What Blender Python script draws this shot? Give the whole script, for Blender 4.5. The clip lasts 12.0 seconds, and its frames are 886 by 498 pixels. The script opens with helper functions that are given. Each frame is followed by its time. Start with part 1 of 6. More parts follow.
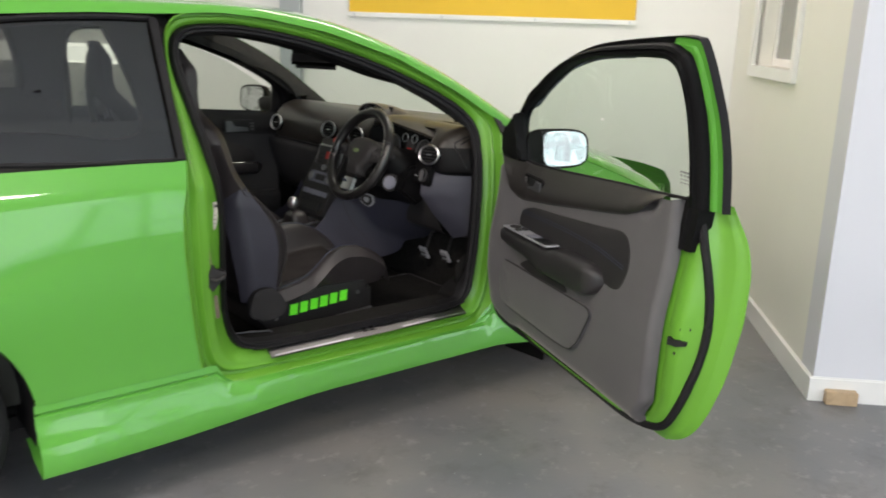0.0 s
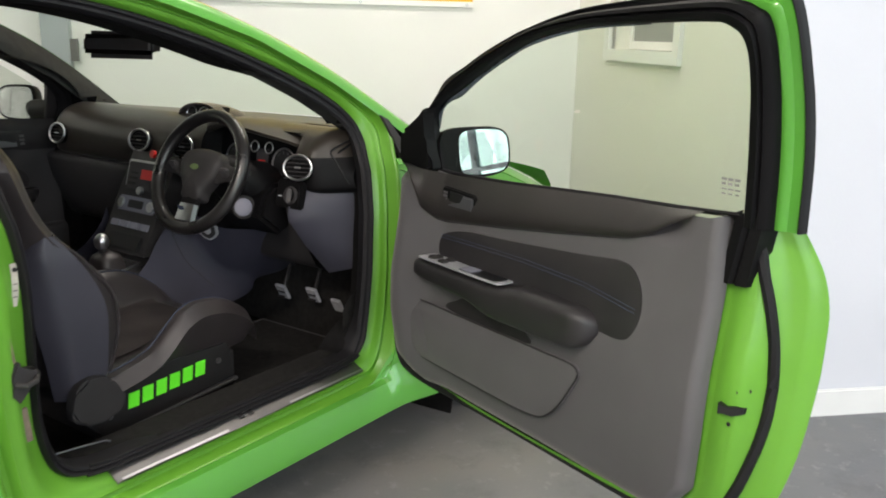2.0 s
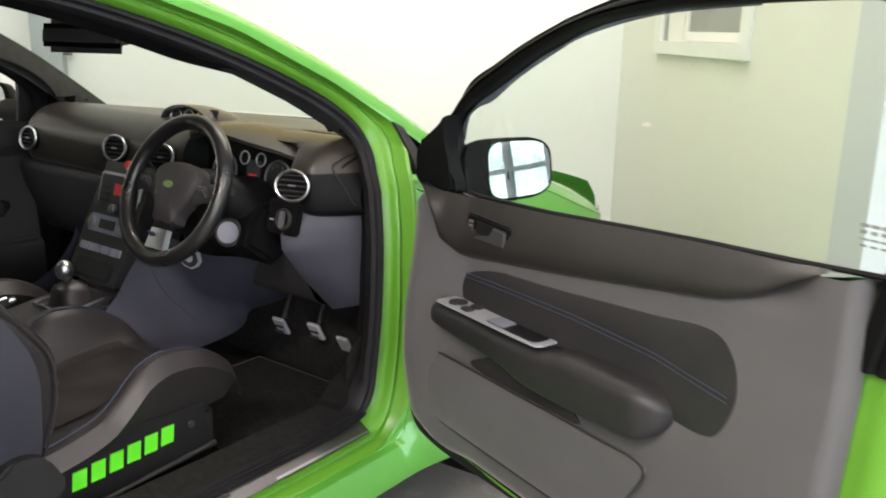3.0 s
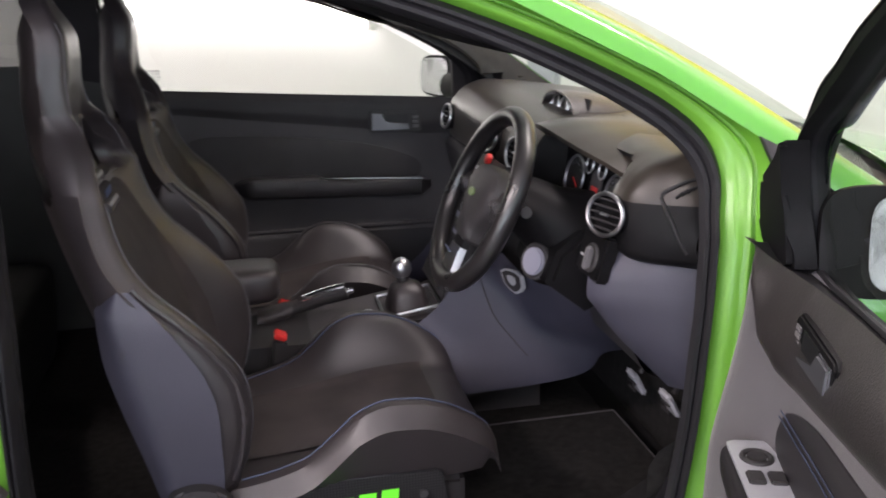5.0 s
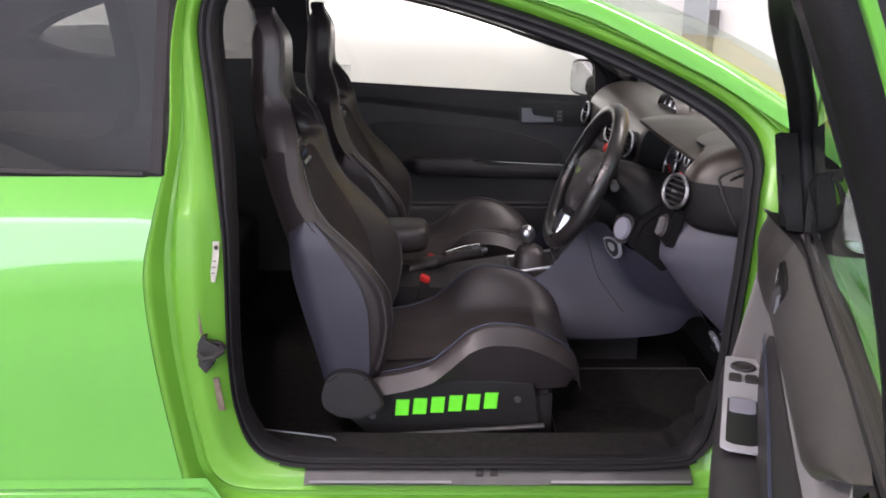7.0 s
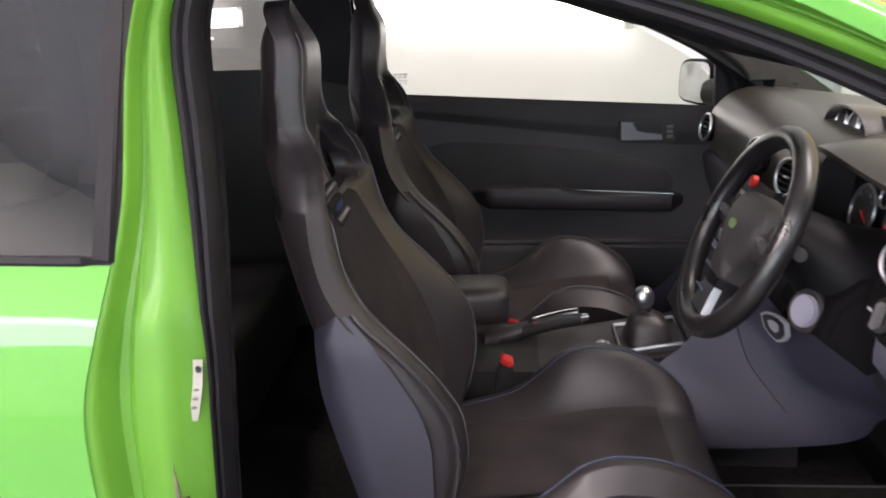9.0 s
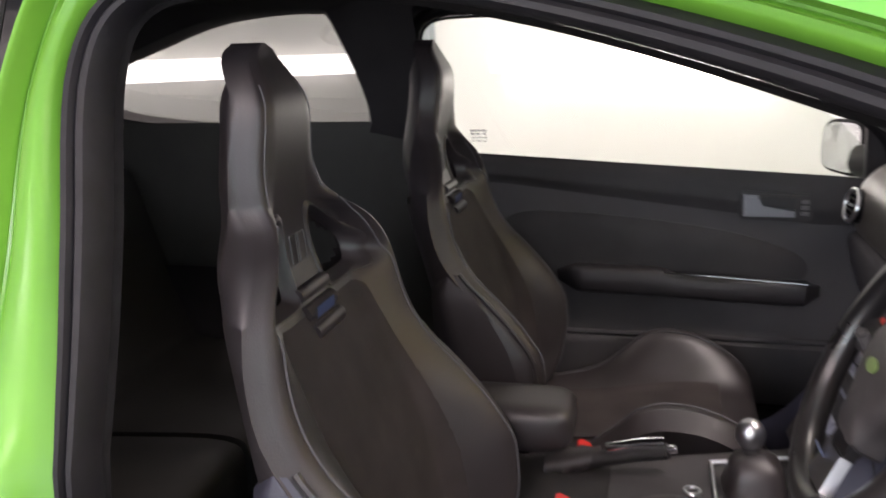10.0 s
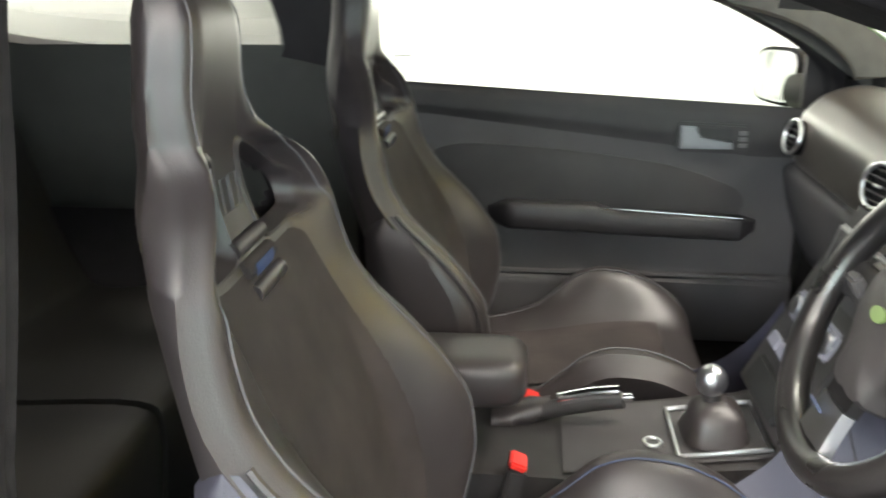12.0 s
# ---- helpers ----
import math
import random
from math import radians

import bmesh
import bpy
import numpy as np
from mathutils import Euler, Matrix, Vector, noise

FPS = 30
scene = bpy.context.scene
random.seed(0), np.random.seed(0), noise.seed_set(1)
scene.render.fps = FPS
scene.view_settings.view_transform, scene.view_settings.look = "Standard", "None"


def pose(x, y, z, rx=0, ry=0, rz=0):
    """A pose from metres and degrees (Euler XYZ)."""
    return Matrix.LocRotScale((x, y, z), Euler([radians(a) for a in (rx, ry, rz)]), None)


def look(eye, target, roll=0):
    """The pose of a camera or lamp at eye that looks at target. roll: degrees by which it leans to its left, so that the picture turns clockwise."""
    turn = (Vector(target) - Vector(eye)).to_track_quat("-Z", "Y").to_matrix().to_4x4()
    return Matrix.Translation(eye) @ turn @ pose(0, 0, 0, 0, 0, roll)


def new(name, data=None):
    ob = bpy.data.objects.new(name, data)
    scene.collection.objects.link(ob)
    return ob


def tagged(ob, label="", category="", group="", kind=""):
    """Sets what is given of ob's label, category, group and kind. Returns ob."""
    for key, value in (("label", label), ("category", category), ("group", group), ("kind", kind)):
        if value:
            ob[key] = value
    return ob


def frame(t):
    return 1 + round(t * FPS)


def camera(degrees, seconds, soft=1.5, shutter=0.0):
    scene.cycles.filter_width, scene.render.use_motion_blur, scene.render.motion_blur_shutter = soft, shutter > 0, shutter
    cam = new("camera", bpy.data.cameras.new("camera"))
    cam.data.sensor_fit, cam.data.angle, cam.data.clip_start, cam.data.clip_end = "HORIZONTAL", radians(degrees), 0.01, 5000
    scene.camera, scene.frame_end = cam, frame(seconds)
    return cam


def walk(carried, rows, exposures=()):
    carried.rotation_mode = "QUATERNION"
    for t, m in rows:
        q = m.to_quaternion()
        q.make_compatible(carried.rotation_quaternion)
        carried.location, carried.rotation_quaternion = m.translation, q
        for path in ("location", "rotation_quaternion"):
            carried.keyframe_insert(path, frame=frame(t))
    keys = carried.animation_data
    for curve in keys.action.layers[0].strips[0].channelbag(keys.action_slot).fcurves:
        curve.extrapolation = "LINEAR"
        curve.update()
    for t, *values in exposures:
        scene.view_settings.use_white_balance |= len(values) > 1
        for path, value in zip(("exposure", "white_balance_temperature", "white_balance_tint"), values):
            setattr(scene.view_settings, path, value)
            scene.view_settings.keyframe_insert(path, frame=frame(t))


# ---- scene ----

cam = camera(54.8, 12.0, soft=1.8, shutter=0.4)
PATH = [
    (0, (-2.019, -3.204, 1.383), (-0.801, -1.698, 0.888), 1.9),
    (0.5, (-1.95, -2.984, 1.362), (-0.576, -1.619, 0.866), 1.2),
    (1, (-1.915, -2.761, 1.335), (-0.423, -1.525, 0.838), 1.7),
    (1.5, (-1.933, -2.515, 1.337), (-0.358, -1.386, 0.845), 1.6),
    (2, (-1.79, -2.383, 1.302), (-0.199, -1.272, 0.817), 1.3),
    (2.5, (-1.584, -2.262, 1.301), (-0.001, -1.143, 0.81), 1.1),
    (2.7, (-1.517, -2.204, 1.294), (0.064, -1.083, 0.8), 1.2),
    (4.3, (-0.811, -1.91, 1.304), (0.127, -0.239, 0.734), -0.4),
    (4.5, (-0.743, -1.896, 1.299), (0.077, -0.164, 0.724), 0.0),
    (5, (-0.595, -1.953, 1.296), (-0.183, -0.085, 0.712), -0.7),
    (5.5, (-0.502, -2.074, 1.304), (-0.264, -0.174, 0.728), -0.6),
    (6, (-0.5, -2.25, 1.32), (-0.359, -0.337, 0.754), -0.3),
    (6.5, (-0.509, -2.403, 1.334), (-0.465, -0.488, 0.759), -0.1),
    (6.7, (-0.519, -2.434, 1.34), (-0.494, -0.52, 0.759), 0.0),
    (8.5, (-0.519, -2.075, 1.333), (-0.628, -0.166, 0.747), -1.1),
    (9, (-0.572, -1.794, 1.308), (-0.716, 0.114, 0.726), -1.8),
    (9.5, (-0.526, -1.586, 1.296), (-0.767, 0.317, 0.73), -2.6),
    (10, (-0.445, -1.396, 1.294), (-0.912, 0.49, 0.822), -1.5),
    (10.5, (-0.384, -1.3, 1.279), (-1.138, 0.495, 0.822), -2.1),
    (11, (-0.347, -1.263, 1.269), (-1.199, 0.477, 0.773), -1.2),
    (11.5, (-0.408, -1.265, 1.253), (-1.07, 0.531, 0.672), -0.6),
    (12, (-0.556, -1.265, 1.274), (-0.767, 0.621, 0.641), -0.3),
]
EXPO = [(0.0, -0.25, 6500, 16), (1.5, -0.17, 6500, 14), (2.5, 0.17, 6500, 16), (4.5, 0.60, 6300, 22), (5.0, 0.62, 6250, 28), (6.0, 0.58, 6250, 31), (6.7, 0.51, 6250, 31), (9.0, 0.67, 6350, 28), (9.5, 0.75, 6400, 27), (10.7, 1.13, 6550, 30), (11.3, 1.45, 6550, 26), (12.0, 2.05, 6500, 12)]
walk(cam, [(t, look(eye, target, roll)) for t, eye, target, roll in PATH], exposures=EXPO)

# ---- world and light ----
world = bpy.data.worlds.new("world")
scene.world = world
world.use_nodes = True
_sky = world.node_tree.nodes.new("ShaderNodeTexSky")
_sky.sky_type = "NISHITA"
_sky.sun_disc = False
_sky.sun_elevation, _sky.sun_rotation = radians(38), radians(140)
world.node_tree.links.new(_sky.outputs[0], world.node_tree.nodes["Background"].inputs[0])
world.node_tree.nodes["Background"].inputs[1].default_value = 0.15
sun = new("sun", bpy.data.lights.new("sun", "SUN"))
sun.data.energy, sun.data.angle, sun.data.color = 0.6, radians(20), (1.0, 0.96, 0.9)
sun.matrix_basis = look((6, -9, 8), (0, -4, 0))


def area_light(name, eye, target, sx, sy, watts, color):
    ob = new(name, bpy.data.lights.new(name, "AREA"))
    ob.data.shape, ob.data.size, ob.data.size_y = "RECTANGLE", sx, sy
    ob.data.energy, ob.data.color = watts, color
    ob.matrix_basis = look(eye, target)
    return ob


# daylight through the glazed shopfront and the yard window, and the strip lamps of the ceiling
area_light("daylight", (2.57, -5.35, 1.70), (-3, 0.2, 1.2), 2.7, 2.5, 105, (0.86, 0.93, 1.0))
area_light("daylight_corner", (0.85, -7.07, 1.70), (-0.6, -1.0, 0.9), 2.0, 2.5, 42, (0.86, 0.93, 1.0))
area_light("daylight_yard", (-2.90, -4.97, 1.62), (-0.4, -2.4, 0.75), 3.1, 1.40, 100, (0.84, 0.92, 1.0))
# the third strip is unseen, added to brighten the walls by corner A
STRIPS = [(-3.6, 1.9, 34), (-2.2, 3.3, 9), (1.15, -0.35, 46), (-0.9, -4.2, 70), (-3.68, -1.95, 175)]
for _x, _y, _w in STRIPS:
    area_light("strip_light", (_x, _y, 3.60), (_x, _y, 0), 1.8, 0.16, _w, (1.0, 0.93, 0.82)).rotation_euler = (0, 0, radians(-45))
area_light("wall_lamp_light", (-0.70, 3.03, 1.165), (-3.0, 0.73, 0.9), 1.9, 0.10, 13, (1.0, 0.95, 0.86))


# ---- materials ----
def node_mat(name, color, rough=0.5, metal=0.0, var=0.06, scale=6.0, bump=0.0, bscale=200.0, coat=0.0, fine=0.0, spec=0.5, rvar=0.0):
    m = bpy.data.materials.new(name)
    m.use_nodes = True
    nt = m.node_tree
    b = nt.nodes["Principled BSDF"]
    b.inputs["Metallic"].default_value = metal
    b.inputs["Roughness"].default_value = rough
    b.inputs["Coat Weight"].default_value = coat
    b.inputs["Coat Roughness"].default_value = 0.06
    b.inputs["Specular IOR Level"].default_value = spec
    co = nt.nodes.new("ShaderNodeTexCoord")
    n1 = nt.nodes.new("ShaderNodeTexNoise")
    n1.inputs["Scale"].default_value, n1.inputs["Detail"].default_value = scale, 6
    nt.links.new(co.outputs["Object"], n1.inputs["Vector"])
    ramp = nt.nodes.new("ShaderNodeValToRGB")
    ramp.color_ramp.elements[0].position, ramp.color_ramp.elements[1].position = 0.3, 0.7
    ramp.color_ramp.elements[0].color = (*[c * (1 - var) for c in color], 1)
    ramp.color_ramp.elements[1].color = (*[min(1, c * (1 + var)) for c in color], 1)
    nt.links.new(n1.outputs["Fac"], ramp.inputs["Fac"])
    nt.links.new(ramp.outputs["Color"], b.inputs["Base Color"])
    if rvar:
        mr = nt.nodes.new("ShaderNodeMapRange")
        mr.inputs["To Min"].default_value, mr.inputs["To Max"].default_value = max(0.02, rough - rvar), rough + rvar
        nt.links.new(n1.outputs["Fac"], mr.inputs["Value"])
        nt.links.new(mr.outputs[0], b.inputs["Roughness"])
    if bump:
        n2 = nt.nodes.new("ShaderNodeTexNoise")
        n2.inputs["Scale"].default_value, n2.inputs["Detail"].default_value = bscale, 4
        nt.links.new(co.outputs["Object"], n2.inputs["Vector"])
        bp = nt.nodes.new("ShaderNodeBump")
        bp.inputs["Strength"].default_value, bp.inputs["Distance"].default_value = bump, 0.002
        nt.links.new(n2.outputs["Fac"], bp.inputs["Height"])
        nt.links.new(bp.outputs[0], b.inputs["Normal"])
    return m


def glass_mat(name, tint, gloss=1.0, graze=0.75):
    m = bpy.data.materials.new(name)
    m.use_nodes = True
    nt = m.node_tree
    nt.nodes.remove(nt.nodes["Principled BSDF"])
    tr = nt.nodes.new("ShaderNodeBsdfTransparent")
    tr.inputs[0].default_value = (*tint, 1)
    gl = nt.nodes.new("ShaderNodeBsdfGlossy")
    gl.inputs["Roughness"].default_value = 0.01
    lw = nt.nodes.new("ShaderNodeLayerWeight")
    lw.inputs[0].default_value = 0.5
    pw = nt.nodes.new("ShaderNodeMath")
    pw.operation = "POWER"
    pw.inputs[1].default_value = 4.0
    fr = nt.nodes.new("ShaderNodeMath")
    fr.operation = "MULTIPLY_ADD"
    fr.inputs[1].default_value, fr.inputs[2].default_value = graze, 0.05 * gloss
    nt.links.new(lw.outputs["Facing"], pw.inputs[0])
    nt.links.new(pw.outputs[0], fr.inputs[0])
    mx = nt.nodes.new("ShaderNodeMixShader")
    nt.links.new(fr.outputs[0], mx.inputs[0])
    nt.links.new(tr.outputs[0], mx.inputs[1])
    nt.links.new(gl.outputs[0], mx.inputs[2])
    nt.links.new(mx.outputs[0], nt.nodes["Material Output"].inputs[0])
    return m


def glow_mat(name, color, strength):
    m = bpy.data.materials.new(name)
    m.use_nodes = True
    b = m.node_tree.nodes["Principled BSDF"]
    b.inputs["Base Color"].default_value = (*color, 1)
    b.inputs["Emission Color"].default_value = (*color, 1)
    b.inputs["Emission Strength"].default_value = strength
    return m


def carbon_mat():
    m = node_mat("carbon_weave", (0.02, 0.02, 0.022), 0.42, coat=0.25, spec=0.3)
    nt = m.node_tree
    co = nt.nodes.new("ShaderNodeTexCoord")
    mp = nt.nodes.new("ShaderNodeMapping")
    mp.inputs["Rotation"].default_value = (0, radians(45), 0)
    nt.links.new(co.outputs["Object"], mp.inputs[0])
    ck = nt.nodes.new("ShaderNodeTexChecker")
    ck.inputs["Scale"].default_value = 260
    ck.inputs["Color1"].default_value, ck.inputs["Color2"].default_value = (0.004, 0.004, 0.0042, 1), (0.026, 0.025, 0.025, 1)
    nt.links.new(mp.outputs[0], ck.inputs["Vector"])
    nt.links.new(ck.outputs["Color"], nt.nodes["Principled BSDF"].inputs["Base Color"])
    return m


def noise_mask(nt, co, scale, detail, lo, hi, rough=0.5, top=1.0):
    """A noise cut to a mask between lo and hi."""
    n = nt.nodes.new("ShaderNodeTexNoise")
    n.inputs["Scale"].default_value, n.inputs["Detail"].default_value, n.inputs["Roughness"].default_value = scale, detail, rough
    nt.links.new(co.outputs["Object"], n.inputs["Vector"])
    m = nt.nodes.new("ShaderNodeMapRange")
    m.inputs["From Min"].default_value, m.inputs["From Max"].default_value, m.inputs["To Max"].default_value = lo, hi, top
    nt.links.new(n.outputs["Fac"], m.inputs["Value"])
    return m.outputs[0]


def mix_in(nt, base, mask, color):
    x = nt.nodes.new("ShaderNodeMixRGB")
    x.inputs[2].default_value = (*color, 1)
    nt.links.new(mask, x.inputs[0])
    nt.links.new(base, x.inputs[1])
    return x.outputs[0]


def concrete_mat():
    """Grey floor paint, worn through to brownish concrete in patches, with scuffs and paint specks."""
    m = node_mat("painted_concrete", (0.150, 0.153, 0.162), 0.42, var=0.14, scale=2.2, bump=0.25, bscale=60, rvar=0.12)
    nt = m.node_tree
    b = nt.nodes["Principled BSDF"]
    co = [n for n in nt.nodes if n.type == "TEX_COORD"][0]
    c = b.inputs["Base Color"].links[0].from_node.outputs["Color"]
    c = mix_in(nt, c, noise_mask(nt, co, 0.55, 5, 0.46, 0.66, 0.6, 0.75), (0.205, 0.182, 0.158))
    c = mix_in(nt, c, noise_mask(nt, co, 5.0, 9, 0.52, 0.72, 0.72, 0.55), (0.075, 0.070, 0.068))
    c = mix_in(nt, c, noise_mask(nt, co, 14.0, 8, 0.57, 0.70, 0.65, 0.7), (0.27, 0.26, 0.25))
    c = mix_in(nt, c, noise_mask(nt, co, 38.0, 3, 0.735, 0.76, 0.5, 0.8), (0.50, 0.50, 0.50))
    nt.links.new(c, b.inputs["Base Color"])
    return m


GREEN = node_mat("green_paint", (0.094, 0.345, 0.042), 0.30, var=0.03, scale=3, coat=1.0, spec=0.15)
GREEN.node_tree.nodes["Principled BSDF"].inputs["Coat IOR"].default_value = 1.6
GREENJAMB = node_mat("green_jamb_paint", (0.115, 0.320, 0.028), 0.42, var=0.05, scale=5, coat=0.35, spec=0.3)
GREENJAMB.node_tree.nodes["Principled BSDF"].inputs["Coat Roughness"].default_value = 0.24
RUBBER = node_mat("black_rubber", (0.0092, 0.0086, 0.0096), 0.62, var=0.2, scale=30, bump=0.05, spec=0.25)
TYRE = node_mat("tyre_rubber", (0.012, 0.012, 0.012), 0.75, var=0.25, scale=40, bump=0.2, bscale=120)
LEATHER = node_mat("black_leather", (0.0280, 0.0235, 0.0235), 0.41, var=0.18, scale=9, bump=0.14, bscale=520, spec=0.50, rvar=0.06)
SUEDE = node_mat("dark_fabric", (0.0330, 0.0265, 0.0250), 0.85, var=0.25, scale=14, bump=0.5, bscale=700, spec=0.3)
GREYSHELL = node_mat("slate_plastic", (0.035, 0.0335, 0.045), 0.55, var=0.08, scale=8, bump=0.25, bscale=500)
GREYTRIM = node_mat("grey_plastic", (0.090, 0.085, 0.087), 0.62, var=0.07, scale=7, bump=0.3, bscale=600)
BLUETRIM = node_mat("slate_grey_plastic", (0.046, 0.045, 0.060), 0.6, var=0.08, scale=7, bump=0.3, bscale=600)
DARK = node_mat("black_plastic", (0.024, 0.022, 0.022), 0.58, spec=0.35, var=0.2, scale=10, bump=0.3, bscale=600)
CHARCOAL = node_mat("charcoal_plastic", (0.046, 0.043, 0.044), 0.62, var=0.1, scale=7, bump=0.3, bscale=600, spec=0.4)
DARKSOFT = node_mat("soft_black_dash", (0.037, 0.031, 0.029), 0.38, var=0.15, scale=8, bump=0.4, bscale=450, spec=0.6)
CARPET = node_mat("black_carpet", (0.0165, 0.0155, 0.0145), 0.95, var=0.3, scale=60, bump=0.8, bscale=900, spec=0.1)
LINER = node_mat("black_headliner", (0.032, 0.032, 0.030), 0.9, var=0.15, scale=30, bump=0.4, bscale=800, spec=0.2)
SILVER = node_mat("satin_silver", (0.55, 0.55, 0.57), 0.3, metal=1.0, var=0.04)
SATIN = node_mat("satin_silver_paint", (0.42, 0.42, 0.43), 0.36, metal=0.9, var=0.04)
HANDLEGREY = node_mat("grey_satin_metal", (0.16, 0.16, 0.17), 0.42, metal=0.8, var=0.04)
SWITCHSILVER = node_mat("silver_switch_paint", (0.40, 0.40, 0.42), 0.38, metal=0.35, var=0.05)
CHROME = node_mat("chrome", (0.75, 0.75, 0.77), 0.12, metal=1.0, var=0.02)
STEEL = node_mat("brushed_sill_plate", (0.19, 0.185, 0.185), 0.46, metal=1.0, var=0.08, scale=20)
CARBON = carbon_mat()
DOORLEATHER = node_mat("black_door_leather", (0.021, 0.0188, 0.0195), 0.46, var=0.18, scale=9, bump=0.14, bscale=520, rvar=0.06)
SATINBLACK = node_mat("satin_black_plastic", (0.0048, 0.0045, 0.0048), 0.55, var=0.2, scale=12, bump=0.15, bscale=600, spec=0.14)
# opening trim darkened below plastic black to hold the shade behind the seal
SHADETRIM = node_mat("shade_black_trim", (0.0085, 0.008, 0.0078), 0.95, var=0.3, scale=60, bump=0.6, bscale=900, spec=0.1)
LIME = node_mat("lime_vinyl", (0.13, 0.80, 0.03), 0.4, var=0.03)
RED = node_mat("red_plastic", (0.55, 0.02, 0.015), 0.4, var=0.05)
REDGLOW = glow_mat("red_display", (0.55, 0.035, 0.03), 0.08)
BLUETHREAD = node_mat("blue_thread", (0.035, 0.045, 0.080), 0.7, var=0.1)
GREYTHREAD = node_mat("grey_thread", (0.075, 0.074, 0.078), 0.7, var=0.1)
PRINT = node_mat("pale_print", (0.42, 0.43, 0.42), 0.6, var=0.3, scale=300)
DARKPRINT = node_mat("grey_glass_print", (0.24, 0.24, 0.23), 0.6, var=0.3, scale=300)
WHITEVINYL = node_mat("printed_white", (0.34, 0.34, 0.35), 0.5, var=0.05)
PALEGREY = node_mat("pale_grey_plastic", (0.20, 0.20, 0.24), 0.45, var=0.05)
MIRROR = node_mat("mirror_silver", (0.85, 0.86, 0.87), 0.015, metal=1.0, var=0.0)
CLEAR = glass_mat("clear_glass", (0.81, 0.885, 0.81))
SIDEGLASS = glass_mat("green_tinted_glass", (0.70, 0.75, 0.69))
SCREENGLASS = glass_mat("windscreen_glass", (0.84, 0.90, 0.84), 0.7, 0.25)
PRIVACY = glass_mat("privacy_glass", (0.22, 0.23, 0.215), 2.6)
WHEELSKIN = node_mat("worn_wheel_leather", (0.012, 0.011, 0.0108), 0.29, var=0.2, scale=12, bump=0.1, bscale=500, spec=0.6, rvar=0.08)
WALLWHITE = node_mat("white_wall_paint", (0.80, 0.795, 0.78), 0.7, var=0.025, scale=1.3, bump=0.15, bscale=90)
WALLCREAM = node_mat("cream_wall_paint", (0.80, 0.785, 0.72), 0.7, var=0.03, scale=1.3, bump=0.15, bscale=90)
WALLBLUE = node_mat("cool_white_wall_paint", (0.66, 0.66, 0.705), 0.65, var=0.025, scale=1.1, bump=0.15, bscale=90)
GLOSSWHITE = node_mat("white_gloss_paint", (0.82, 0.81, 0.79), 0.35, var=0.03, scale=5)
CONCRETE = concrete_mat()
CEILING = node_mat("ceiling_sheet", (0.58, 0.60, 0.63), 0.7, var=0.06, scale=2)
BEAM = node_mat("dark_steel_beam", (0.03, 0.032, 0.035), 0.6, var=0.2)
POSTGREY = node_mat("grey_steel_paint", (0.36, 0.39, 0.41), 0.5, var=0.05)
YELLOW = node_mat("yellow_banner_vinyl", (0.80, 0.50, 0.02), 0.5, var=0.03, scale=3)
WOOD = node_mat("pale_wood", (0.50, 0.36, 0.22), 0.6, var=0.15, scale=30, bump=0.2)
LAMPGLOW = glow_mat("lamp_diffuser", (1.0, 0.97, 0.91), 4.5)
# a black dash whose warm tint carries the yellow banner's reflection
DASHTOP = node_mat("soft_touch_dash_skin", (0.031, 0.0260, 0.0205), 0.34, var=0.12, scale=8, bump=0.2, bscale=450, spec=0.38)
PAPER = node_mat("aged_paper_label", (0.36, 0.34, 0.28), 0.6, var=0.2, scale=40)
DOORSOFT = node_mat("soft_black_door_trim", (0.018, 0.0150, 0.0140), 0.42, var=0.15, scale=8, bump=0.4, bscale=450, spec=0.45)
DOORSOFT.node_tree.nodes["Principled BSDF"].inputs["Coat Weight"].default_value = 0.2
DOORSOFT.node_tree.nodes["Principled BSDF"].inputs["Coat Roughness"].default_value = 0.42
FLANKTRIM = node_mat("dark_slate_plastic", (0.036, 0.0355, 0.052), 0.58, var=0.08, scale=7, bump=0.3, bscale=600)
PEDAL = node_mat("brushed_pedal_metal", (0.62, 0.62, 0.64), 0.5, metal=0.6, var=0.1, scale=60)
REARTRIM = node_mat("charcoal_rear_trim", (0.050, 0.050, 0.043), 0.75, var=0.12, scale=9, bump=0.3, bscale=600, spec=0.4)
REARHIDE = node_mat("black_rear_leather", (0.013, 0.0125, 0.011), 0.55, var=0.15, scale=9, bump=0.14, bscale=520)
STRIPGLOW = glow_mat("strip_diffuser", (1.0, 0.97, 0.9), 7.0)


# soft plastics show a faint bloom at grazing angles
for _m, _w in ((DARKSOFT, 0.30), (GREYTRIM, 0.36), (DASHTOP, 0.04), (DOORSOFT, 0.04)):
    _b = _m.node_tree.nodes["Principled BSDF"]
    _b.inputs["Sheen Weight"].default_value, _b.inputs["Sheen Roughness"].default_value = _w, 0.35
    _b.inputs["Sheen Tint"].default_value = (1.0, 0.92, 0.84, 1)


# ---- mesh helpers ----
def link_bm(name, bm, mat, sharp=38):
    bmesh.ops.recalc_face_normals(bm, faces=bm.faces)
    me = bpy.data.meshes.new(name)
    bm.to_mesh(me)
    bm.free()
    me.materials.append(mat)
    for p in me.polygons:
        p.use_smooth = True
    me.set_sharp_from_angle(angle=radians(sharp))
    return new(name, me)


def part(name, bm, mat, parent, label="", sharp=38):
    ob = link_bm(name, bm, mat, sharp)
    ob.parent = parent
    if parent.type == "EMPTY":
        ob.matrix_parent_inverse = Matrix.Translation(-parent.location)
    if label:
        ob["label"] = label
    return ob


